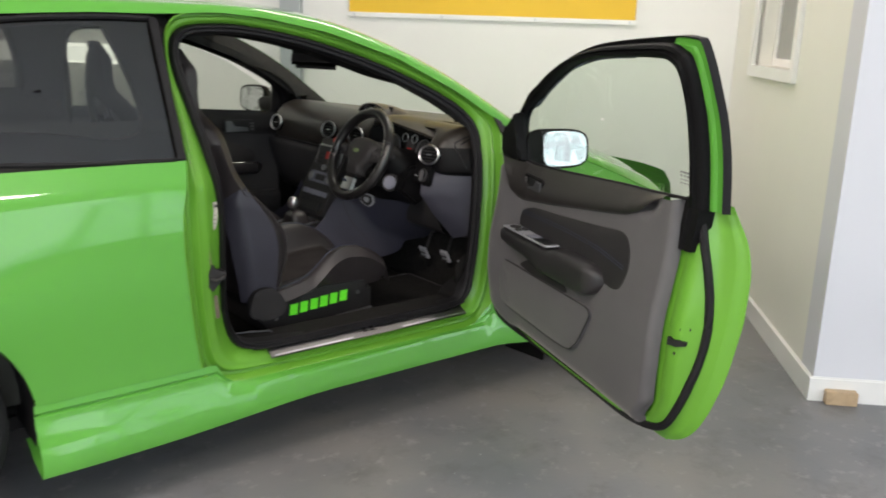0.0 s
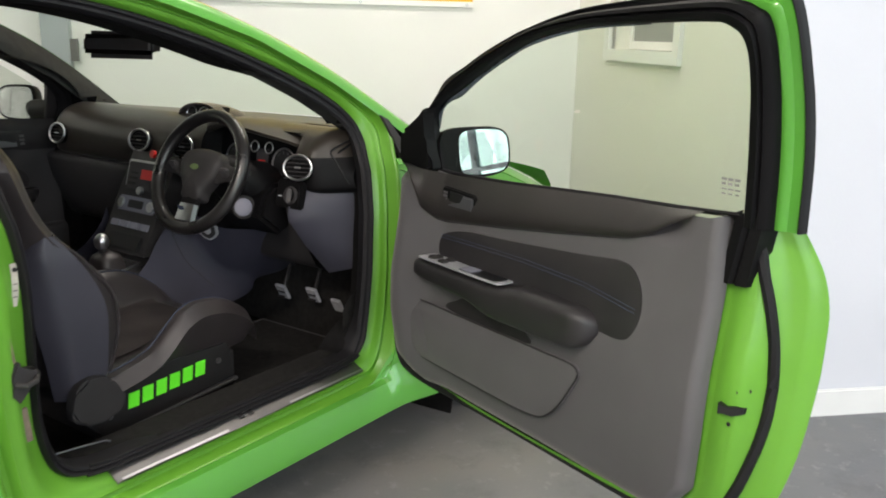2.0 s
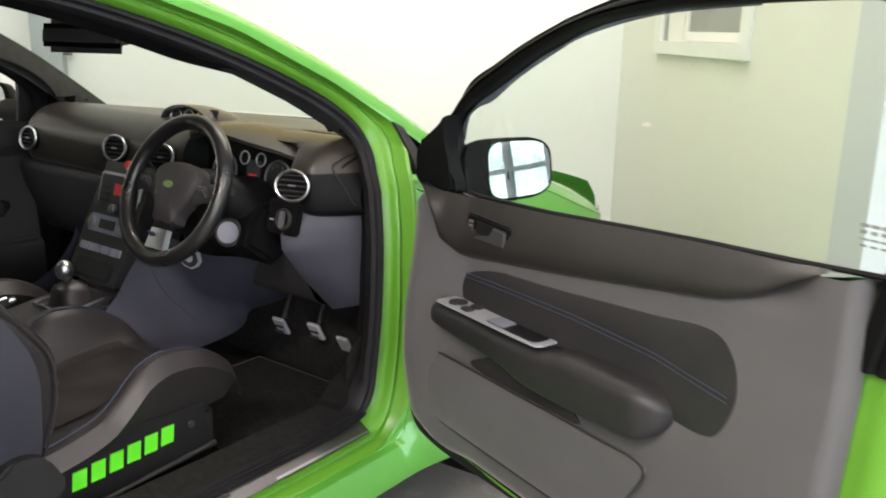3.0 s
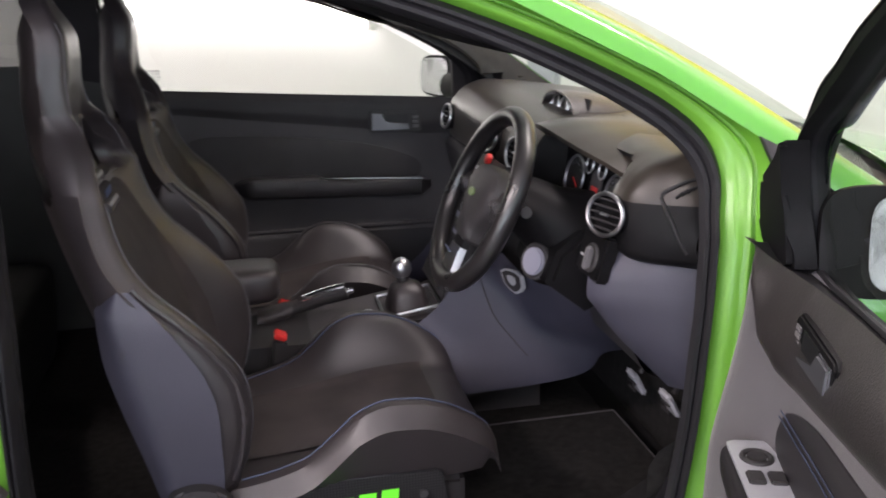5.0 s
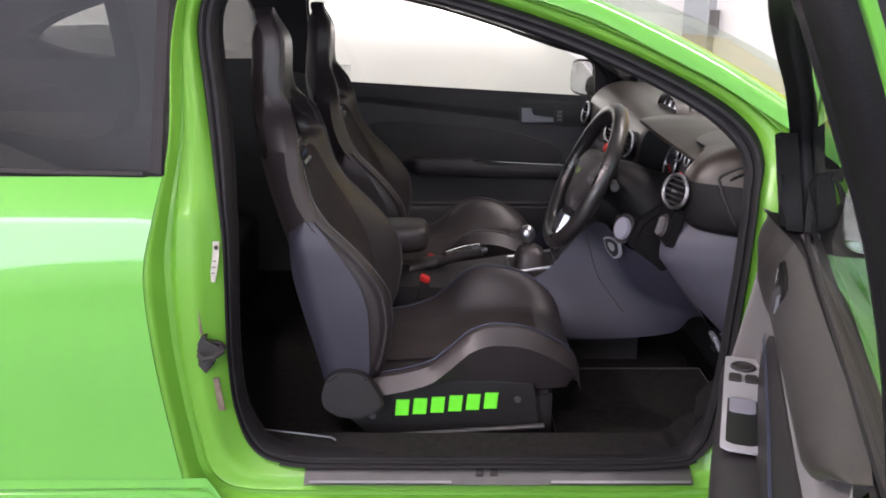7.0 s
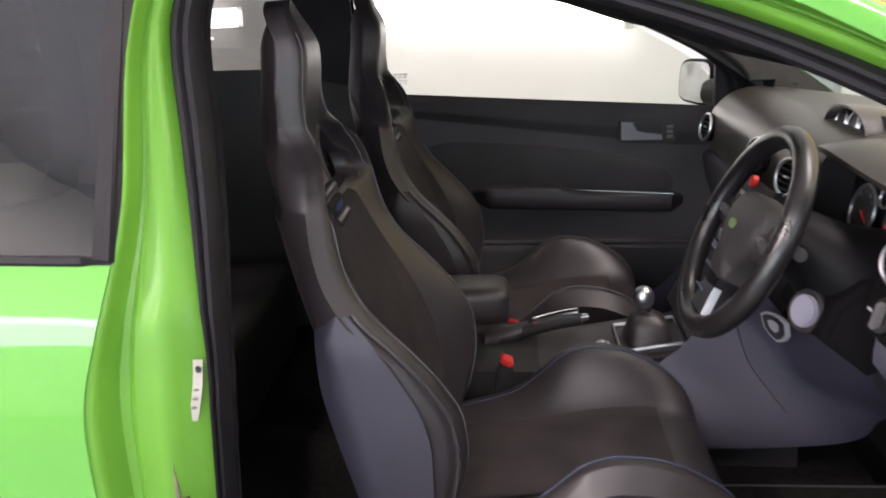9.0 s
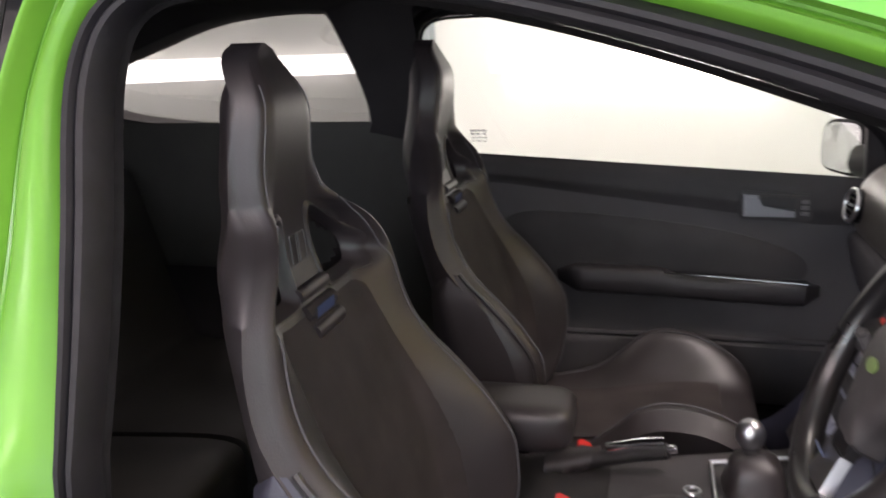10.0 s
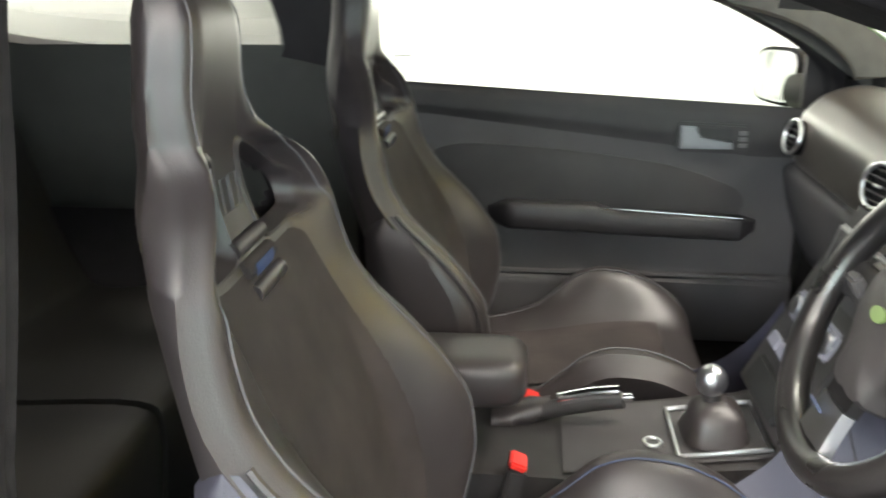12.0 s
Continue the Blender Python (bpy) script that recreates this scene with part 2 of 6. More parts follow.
def thing(name, loc, label, category, group="", kind=""):
    ob = new(name)
    ob.location = loc
    return tagged(ob, label, category, group, kind)


def grid(f, nu, nv):
    """A sheet from f(u, v), with u and v from 0 to 1."""
    bm = bmesh.new()
    vs = [[bm.verts.new(f(i / nu, j / nv)) for j in range(nv + 1)] for i in range(nu + 1)]
    for i in range(nu):
        for j in range(nv):
            bm.faces.new((vs[i][j], vs[i + 1][j], vs[i + 1][j + 1], vs[i][j + 1]))
    bmesh.ops.remove_doubles(bm, verts=bm.verts, dist=1e-5)
    return bm


def thick(bm, d):
    """Gives a sheet the thickness d."""
    bmesh.ops.recalc_face_normals(bm, faces=bm.faces)
    bmesh.ops.solidify(bm, geom=bm.faces[:], thickness=d)
    return bm


def loft(rings, closed=True, cap=True):
    bm = bmesh.new()
    vs = [[bm.verts.new(p) for p in r] for r in rings]
    n = len(vs[0])
    for a, b in zip(vs, vs[1:]):
        for k in range(n if closed else n - 1):
            bm.faces.new((a[k], a[(k + 1) % n], b[(k + 1) % n], b[k]))
    if cap and closed:
        bm.faces.new(vs[0])
        bm.faces.new(vs[-1])
    return bm


def spline(pts, n, closed=False):
    """n points of a smooth curve through pts."""
    P = [Vector(p) for p in pts]
    m = len(P)
    out = []
    seg = m if closed else m - 1
    for k in range(n):
        s = k / n * seg if closed else k / (n - 1) * seg
        i = min(int(s), seg - 1)
        t = s - i
        g = lambda j: P[j % m] if closed else P[max(0, min(m - 1, j))]
        a, b, c, d = g(i - 1), g(i), g(i + 1), g(i + 2)
        out.append(0.5 * ((2 * b) + (c - a) * t + (2 * a - 5 * b + 4 * c - d) * t * t + (3 * b - a - 3 * c + d) * t ** 3))
    return out


def tube(pts, r, n=8, closed=False, flat=1.0, up=(0, 0, 1)):
    """A round bar along pts; flat squeezes it along its binormal."""
    P = [Vector(p) for p in pts]
    rings = []
    for i, p in enumerate(P):
        a = P[i - 1] if (closed or i) else P[0]
        b = P[(i + 1) % len(P)] if (closed or i < len(P) - 1) else P[-1]
        d = (b - a).normalized()
        s = d.cross(Vector(up))
        s = s.normalized() if s.length > 1e-4 else Vector((1, 0, 0))
        q = s.cross(d)
        rr = r(i / max(1, len(P) - 1)) if callable(r) else r
        rings.append([p + s * (rr * math.cos(2 * math.pi * k / n)) + q * (rr * flat * math.sin(2 * math.pi * k / n)) for k in range(n)])
    if closed:
        rings.append(rings[0])
    bm = loft(rings, True, not closed)
    if closed:
        bmesh.ops.remove_doubles(bm, verts=bm.verts, dist=1e-6)
    return bm


def box(c, s, bev=0.0, m=None, seg=2):
    bm = bmesh.new()
    bmesh.ops.create_cube(bm, size=1, matrix=Matrix.Translation(c) @ (m or Matrix()) @ Matrix.Diagonal((*s, 1)))
    if bev:
        bmesh.ops.bevel(bm, geom=bm.edges[:], offset=bev, segments=seg, affect="EDGES")
    return bm


def plate(outline, put, d, bev=0.0, n=0, closed_spline=False, seg=2):
    """A slab with the flat outline (a, b), carried to the world by put(a, b, depth), d deep."""
    pts = [(p[0], p[1], 0) for p in outline]
    if closed_spline:
        pts = [tuple(v) for v in spline(pts, n or len(pts) * 4, True)]
    bm = bmesh.new()
    top = [bm.verts.new(put(p[0], p[1], 0)) for p in pts]
    bot = [bm.verts.new(put(p[0], p[1], d)) for p in pts]
    f1 = bm.faces.new(top)
    bm.faces.new(bot[::-1])
    k = len(pts)
    for i in range(k):
        bm.faces.new((top[i], bot[i], bot[(i + 1) % k], top[(i + 1) % k]))
    if bev:
        bmesh.ops.bevel(bm, geom=list(f1.edges), offset=bev, segments=seg, affect="EDGES")
    return bm


def disc(c, axis, r, d, n=24, bev=0.0, r2=None):
    """A round block of radius r and depth d at c, its face towards axis."""
    q = Vector(axis).to_track_quat("Z", "Y").to_matrix().to_4x4()
    bm = bmesh.new()
    bmesh.ops.create_cone(bm, cap_ends=True, segments=n, radius1=r2 if r2 else r, radius2=r, depth=d, matrix=Matrix.Translation(c) @ q)
    if bev:
        es = [e for e in bm.edges if len([f for f in e.link_faces if len(f.verts) > 4]) == 1]
        bmesh.ops.bevel(bm, geom=es, offset=bev, segments=2, affect="EDGES")
    return bm


def ring(c, axis, R, r, n=32, k=10, flat=1.0):
    q = Vector(axis).to_track_quat("Z", "Y").to_matrix()
    rings = []
    for i in range(n + 1):
        a = 2 * math.pi * i / n
        e = q @ Vector((math.cos(a), math.sin(a), 0))
        z = q @ Vector((0, 0, 1))
        rings.append([Vector(c) + e * (R + r * math.cos(2 * math.pi * j / k)) + z * (r * flat * math.sin(2 * math.pi * j / k)) for j in range(k)])
    bm = loft(rings, True, False)
    bmesh.ops.remove_doubles(bm, verts=bm.verts, dist=1e-6)
    return bm


def merge(*bms):
    out = bms[0]
    for b in bms[1:]:
        me = bpy.data.meshes.new("m")
        b.to_mesh(me)
        b.free()
        out.from_mesh(me)
        bpy.data.meshes.remove(me)
    return out


def lerp(xs, ys, x):
    return float(np.interp(x, xs, ys))


def curve(xs, ys, x):
    """A smooth curve through the points, without overshoot."""
    n = len(xs)
    if x <= xs[0]:
        return ys[0]
    if x >= xs[-1]:
        return ys[-1]
    d = [(ys[i + 1] - ys[i]) / (xs[i + 1] - xs[i]) for i in range(n - 1)]
    m = [d[0]] + [0.0 if d[i - 1] * d[i] <= 0 else 2 * d[i - 1] * d[i] / (d[i - 1] + d[i]) for i in range(1, n - 1)] + [d[-1]]
    i = max(k for k in range(n - 1) if xs[k] <= x)
    h = xs[i + 1] - xs[i]
    t = (x - xs[i]) / h
    return ys[i] * (1 + 2 * t) * (1 - t) ** 2 + h * m[i] * t * (1 - t) ** 2 + ys[i + 1] * t * t * (3 - 2 * t) + h * m[i + 1] * t * t * (t - 1)


def smooth(a, b, x):
    t = min(1, max(0, (x - a) / (b - a)))
    return t * t * (3 - 2 * t)


# ---- the room: walls turned by 45 degrees to the car ----
RT = 1 / math.sqrt(2)
CORNERS = {"A": (2.635, -0.175), "B": (-1.945, 4.405), "C": (-7.0, -0.65), "D": (0.025, -7.675), "E": (3.6, -4.1), "F": (1.145, -1.665)}
HEIGHT = 3.75
TH = 0.16


def wall_frame(a, b):
    """Along, outward and length of the wall from a to b."""
    a, b = Vector(CORNERS[a]), Vector(CORNERS[b])
    d = (b - a).normalized()
    return a, d, Vector((d.y, -d.x)), (b - a).length


def wall_block(a, b, s0, s1, z0, z1, o0=0.0, o1=TH):
    """A block of the wall a-b from s0 to s1 metres along, z0 to z1 high, o0 to o1 outward."""
    A, d, o, L = wall_frame(a, b)
    bm = bmesh.new()
    vs = []
    for z in (z0, z1):
        for s, q in ((s0, o0), (s1, o0), (s1, o1), (s0, o1)):
            p = A + d * s + o * q
            vs.append(bm.verts.new((p.x, p.y, z)))
    for f in ((0, 1, 2, 3), (4, 5, 6, 7), (0, 1, 5, 4), (1, 2, 6, 5), (2, 3, 7, 6), (3, 0, 4, 7)):
        bm.faces.new([vs[i] for i in f])
    return bm


def setting(name, bm, mat, label, category, sharp=30):
    return tagged(link_bm(name, bm, mat, sharp), label, category, kind="structure")


WL = {k: wall_frame(*k)[3] for k in ("AB", "BC", "CD", "DE", "EF", "FA")}
setting("wall_north", wall_block("A", "B", 0, WL["AB"], 0, HEIGHT, 0, TH), WALLWHITE, "plain white painted workshop wall behind the car", "wall")
setting("wall_west", wall_block("B", "C", -TH, WL["BC"], 0, HEIGHT, 0, TH), WALLWHITE, "plain white painted workshop side wall", "wall")
S0, S1, SZ0, SZ1 = 4.35, 7.55, 0.90, 2.35
setting("wall_south", merge(wall_block("C", "D", -TH, S0, 0, HEIGHT, 0, TH), wall_block("C", "D", S1, WL["CD"], 0, HEIGHT, 0, TH),
        wall_block("C", "D", S0, S1, 0, SZ0, 0, TH), wall_block("C", "D", S0, S1, SZ1, HEIGHT, 0, TH)), WALLWHITE, "plain white painted workshop wall opposite the car", "wall")
setting("wall_east", wall_block("E", "F", 0, WL["EF"], 0, HEIGHT, 0, TH), WALLBLUE, "cool white painted wall with a skirting board", "wall")
# the wall with the internal window
W0, W1, WZ0, WZ1 = 0.83, 1.58, 1.255, 2.15
setting("wall_window", merge(wall_block("F", "A", TH, W0, 0, HEIGHT, 0, TH), wall_block("F", "A", W1, WL["FA"] - 0.002, 0, HEIGHT, 0, TH),
        wall_block("F", "A", W0, W1, 0, WZ0, 0, TH), wall_block("F", "A", W0, W1, WZ1, HEIGHT, 0, TH)), WALLCREAM, "cream painted wall with a small internal window", "wall")
# internal window: frame, sill and panes
window_1 = thing("window_1", (1.95, -0.78, WZ0), "white framed internal window with frosted grey panes", "window", kind="structure")
_f = [wall_block("F", "A", W0 - 0.06, W1 + 0.06, WZ0 - 0.055, WZ0, -0.022, 0.02), wall_block("F", "A", W0 - 0.06, W1 + 0.06, WZ1, WZ1 + 0.06, -0.02, 0.02),
      wall_block("F", "A", W0 - 0.06, W0, WZ0, WZ1, -0.02, 0.02), wall_block("F", "A", W1, W1 + 0.06, WZ0, WZ1, -0.02, 0.02)]
part("window_frame", merge(*_f), GLOSSWHITE, window_1)
_f = [wall_block("F", "A", W0 + 0.004, W0 + 0.04, WZ0, WZ1, 0.09, 0.13), wall_block("F", "A", W1 - 0.04, W1 - 0.004, WZ0, WZ1, 0.09, 0.13),
      wall_block("F", "A", W0 + 0.04, W1 - 0.04, WZ0 + 0.002, WZ0 + 0.04, 0.09, 0.13), wall_block("F", "A", W0 + 0.04, W1 - 0.04, WZ1 - 0.04, WZ1 - 0.002, 0.09, 0.13)]
part("window_casement", merge(*_f), GLOSSWHITE, window_1)
FROST = node_mat("frosted_grey_glass", (0.30, 0.30, 0.29), 0.25, var=0.12, scale=3, bump=0.3, bscale=40)
part("pane", wall_block("F", "A", W0 + 0.04, W1 - 0.04, WZ0 + 0.04, WZ1 - 0.04, 0.10, 0.11), FROST, window_1)

# floor and ceiling
def room_slab(z0, z1, grow):
    bm = bmesh.new()
    c = Vector((sum(p[0] for p in CORNERS.values()) / 6, sum(p[1] for p in CORNERS.values()) / 6))
    lo, hi = [], []
    for k in "ABCDEF":
        p = Vector(CORNERS[k])
        p = p + (p - c).normalized() * grow
        lo.append(bm.verts.new((p.x, p.y, z0)))
        hi.append(bm.verts.new((p.x, p.y, z1)))
    bm.faces.new(lo[::-1])
    bm.faces.new(hi)
    for i in range(6):
        bm.faces.new((lo[i], lo[(i + 1) % 6], hi[(i + 1) % 6], hi[i]))
    return bm


setting("floor", room_slab(-0.15, 0.0, 0.25), CONCRETE, "worn grey painted concrete workshop floor", "floor")
setting("ceiling", room_slab(HEIGHT, HEIGHT + 0.1, 0.25), CEILING, "grey sheet workshop ceiling", "ceiling")
for _k, _n in (("AB", "a"), ("EF", "b"), ("FA", "c"), ("BC", "d")):
    _bm = wall_block(_k[0], _k[1], 0.02 if _k != "FA" else 0.0, WL[_k] + (0.018 if _k == "EF" else -0.02), 0.0, 0.10, -0.018, -0.001)
    bmesh.ops.bevel(_bm, geom=[e for e in _bm.edges if all(v.co.z > 0.05 for v in e.verts)], offset=0.006, segments=2, affect="EDGES")
    setting("baseboard", _bm, GLOSSWHITE, "white painted skirting board along the wall", "skirting")

# glazed shopfront that lets the daylight in
shopfront = thing("window_2", (1.83, -5.87, 0), "large glazed shopfront with pale metal glazing bars", "window", kind="structure")
_L = WL["DE"]
_bars = [wall_block("D", "E", 0, _L, 0, 0.20, 0, 0.08), wall_block("D", "E", 0, _L, 3.0, HEIGHT, 0, 0.08)]
part("surround", merge(*_bars), WALLWHITE, shopfront)
for _i in range(13):
    _s = 0.03 + _i * (_L - 0.06) / 12
    part("mullion", wall_block("D", "E", _s - 0.03, _s + 0.03, 0.20, 3.0, 0.0, 0.06), POSTGREY, shopfront)
for _z in (0.45, 0.75, 1.05, 1.45, 1.95, 2.45):
    part("transom", wall_block("D", "E", 0.06, _L - 0.06, _z - 0.02, _z + 0.02, 0.005, 0.055), POSTGREY, shopfront)
_p = part("glazing", wall_block("D", "E", 0.0, _L, 0.20, 3.0, 0.026, 0.032), CLEAR, shopfront)
_p.visible_shadow = False
YARD = glow_mat("bright_yard", (0.72, 0.85, 1.0), 0.75)
_bd = wall_block("D", "E", -6, _L + 6, -0.2, 5.0, 5.0, 5.1)
tagged(link_bm("backdrop", _bd, YARD), "bright pale daylight yard outside the shopfront", "backdrop", kind="structure")
setting("ground", wall_block("D", "E", -6, _L + 6, -0.16, -0.02, 0.3, 5.0), node_mat("yard_asphalt", (0.06, 0.06, 0.06), 0.9, var=0.2), "grey asphalt yard outside", "ground")

window_3 = thing("window_3", (-2.8, -4.85, SZ0), "wide daylight window with pale metal bars", "window", kind="structure")
for _s in (S0 + 0.03, S1 - 0.03):
    part("mullion", wall_block("C", "D", _s - 0.03, _s + 0.03, SZ0, SZ1, 0.05, 0.11), POSTGREY, window_3)
for _z in (SZ0 + 0.03, SZ1 - 0.03):
    part("transom", wall_block("C", "D", S0 + 0.06, S1 - 0.06, _z - 0.03, _z + 0.03, 0.055, 0.105), POSTGREY, window_3)
_p = part("glazing", wall_block("C", "D", S0, S1, SZ0, SZ1, 0.076, 0.082), CLEAR, window_3)
_p.visible_shadow = False
tagged(link_bm("backdrop", wall_block("C", "D", S0 - 5, S1 + 5, -0.2, 5.0, 4.0, 4.1), YARD), "bright pale daylight yard outside the window", "backdrop", kind="structure")

# ceiling beams and strip lamps
A_, d_, o_, _ = wall_frame("A", "B")
_p, _q = A_ + d_ * 5.2, A_ + d_ * 5.2 - o_ * 9.2
tagged(link_bm("beam", box(((_p.x + _q.x) / 2, (_p.y + _q.y) / 2, HEIGHT - 0.11), (9.2, 0.12, 0.2), 0.01, Matrix.Rotation(radians(45), 4, "Z")), BEAM), "dark painted steel roof beam", "beam", "roof beams", "structure")


def strip_lamp(x, y, z, length, name="ceiling_lamp"):
    R = Matrix.Rotation(radians(-45), 4, "Z")
    t = thing(name, (x, y, z), "white fluorescent strip lamp with a glowing diffuser", "lamp", "strip lamps")
    part("housing", box((x, y, z + 0.05), (length, 0.11, 0.05), 0.008, R), GLOSSWHITE, t)
    part("diffuser", box((x, y, z + 0.0), (length - 0.06, 0.13, 0.05), 0.018, R), STRIPGLOW, t)


for _x, _y, _w in STRIPS:
    strip_lamp(_x, _y, HEIGHT - 0.075, 1.8)


def wall_batten(a, b, s0, s1, z):
    A_, d_, o_, _ = wall_frame(a, b)
    m = A_ + d_ * ((s0 + s1) / 2)
    t = thing("wall_lamp", (m.x, m.y, z), "white batten lamp with a glowing tube, fixed along the wall", "lamp", "wall lamps")
    bm = wall_block(a, b, s0, s1, z - 0.045, z + 0.045, -0.05, -0.001)
    part("housing", bm, GLOSSWHITE, t)
    bm = wall_block(a, b, s0 + 0.02, s1 - 0.02, z - 0.062, z + 0.062, -0.095, -0.0505)
    bmesh.ops.bevel(bm, geom=bm.edges[:], offset=0.02, segments=3, affect="EDGES")
    part("diffuser", bm, LAMPGLOW, t)
    for s in (s0 + 0.012, s1 - 0.012):
        part("end_cap", wall_block(a, b, s - 0.012, s + 0.008, z - 0.064, z + 0.064, -0.097, -0.0502), GLOSSWHITE, t)


wall_batten("A", "B", 3.632, 5.617, 1.168)
wall_batten("B", "C", 0.55, 2.4, 1.17)

# yellow banner
banner = thing("banner", (1.59, 0.87, 1.45), "plain yellow banner with a white hem hung on the wall", "banner")
part("cloth", wall_block("A", "B", 0.605, 2.359, 1.478, 2.3, -0.012, -0.006), YELLOW, banner)
part("hem", wall_block("A", "B", 0.602, 2.362, 1.450, 1.4785, -0.014, -0.005), GLOSSWHITE, banner)
for _s in (0.637, 1.207, 1.777, 2.327):
    _A, _d, _o, _l = wall_frame("A", "B")
    _q = _A + _d * _s - _o * 0.015
    part("eyelet", ring((_q.x, _q.y, 1.463), (-RT, -RT, 0), 0.006, 0.002, 12, 6), SILVER, banner)

# grey steel post with a hinge, and the corner pipe
post = thing("steel_post", (0.71, 1.75, 0), "grey painted square steel post with a hinge against the wall", "post")
part("upright", wall_block("A", "B", 2.657, 2.787, 0, HEIGHT - 0.002, -0.07, -0.002), POSTGREY, post)
for _z in (0.55, 1.19, 2.2):
    part("hinge", wall_block("A", "B", 2.622, 2.656, _z - 0.055, _z + 0.055, -0.06, -0.03), STEEL, post)
pipe = thing("corner_trim", (-1.93, 4.36, 0), "pale grey vertical trunking in the room corner", "trunking")
part("cover", wall_block("A", "B", 6.387, 6.467, 0, HEIGHT - 0.002, -0.05, -0.002), POSTGREY, pipe)

# offcut of wood by the wall corner
offcut = thing("wood_offcut", (1.195, -1.76, 0), "short pale offcut of wood against the skirting", "wood offcut")
part("block", box((1.195, -1.760, 0.028), (0.12, 0.045, 0.055), 0.003, Matrix.Rotation(radians(-45), 4, "Z")), WOOD, offcut)

# ---- the car ----
car = thing("car", (-0.58, 0, 0), "bright green three-door hatchback with its driver door wide open", "car")
ARCH_R, AX_R, AX_F, HUB = 0.375, -1.90, 0.745, 0.315


def side_w(z, x=0.0):
    """Half the body's width at height z."""
    w = lerp((0.12, 0.3, 0.45, 0.65, 0.8, 0.92, 1.0, 1.2, 1.37, 1.46), (0.868, 0.868, 0.866, 0.872, 0.868, 0.848, 0.812, 0.722, 0.645, 0.585), z)
    for ax in (AX_R, AX_F):
        w += 0.045 * math.exp(-((x - ax) / 0.42) ** 2 - ((z - 0.62) / 0.24) ** 2)
    return w


# three loops round the door opening, station by station: seal's inside, seal's outside, outer skin
SEAL_IN = [(-.40, .380), (-.70, .381), (-.84, .387), (-.905, .42), (-.938, .50), (-.945, .62), (-.938, .85), (-.948, 1.0), (-.963, 1.12), (-.985, 1.27), (-.955, 1.338), (-.85, 1.352), (-.70, 1.342), (-.50, 1.30), (-.26, 1.222), (-.05, 1.125), (.045, 1.058), (.078, 1.003), (.072, .93), (.055, .75), (.038, .52), (.014, .41), (-.06, .382)]
SEAL_OUT = [(-.40, .360), (-.70, .361), (-.86, .366), (-.926, .40), (-.956, .49), (-.962, .62), (-.958, .85), (-.977, 1.0), (-.997, 1.12), (-1.020, 1.28), (-.975, 1.362), (-.85, 1.382), (-.70, 1.373), (-.485, 1.332), (-.24, 1.256), (-.02, 1.158), (.092, 1.082), (.122, 1.012), (.108, .93), (.09, .75), (.075, .52), (.05, .40), (-.05, .362)]
SKIN = [(-.40, .285), (-.70, .285), (-.96, .290), (-1.045, .330), (-1.068, .430), (-1.09, .63), (-1.097, .81), (-1.071, .93), (-1.05, 1.06), (-1.052, 1.26), (-1.01, 1.39), (-.86, 1.415), (-.70, 1.404), (-.47, 1.363), (-.215, 1.284), (.015, 1.178), (.13, 1.105), (.19, 1.040), (.172, .93), (.152, .72), (.148, .45), (.10, .31), (.0, .285)]
NL = 132
LOOPS = [[(v.x, v.y) for v in spline([(a, b, 0) for a, b in L], NL, True)] for L in (SEAL_IN, SEAL_OUT, SKIN)]


def side_pt(x, z, inset, s=-1):
    return Vector((x, s * (side_w(z, x) - inset), z))


def mixed(k, i, t, inset, s=-1):
    a, b = LOOPS[k][i], LOOPS[k + 1][i]
    return side_pt(a[0] + (b[0] - a[0]) * t, a[1] + (b[1] - a[1]) * t, inset, s)


def jamb_rings(s):
    """The painted opening: seal flange, pillar face with a bulge below the belt, groove and rolled outer lip."""
    prof = ((-0.05, 0.072), (0.0, 0.066), (0.12, 0.058), (0.25, 0.047), (0.34, 0.043), (0.42, 0.041), (0.54, 0.038), (0.59, 0.033), (0.65, 0.034), (0.70, 0.040), (0.79, 0.038), (0.85, 0.026), (0.89, 0.011), (0.92, 0.004), (0.96, 0.001), (1.0, 0.0), (1.03, 0.004))
    rings = []
    for t, n in prof:
        w = 0.011 * smooth(0.20, 0.34, t) * (1 - smooth(0.56, 0.68, t))
        rings.append([mixed(1, i, t, n - w * smooth(-0.80, -0.93, LOOPS[1][i][0]) * smooth(0.985, 0.945, LOOPS[1][i][1]), s) for i in range(NL)])
    return rings


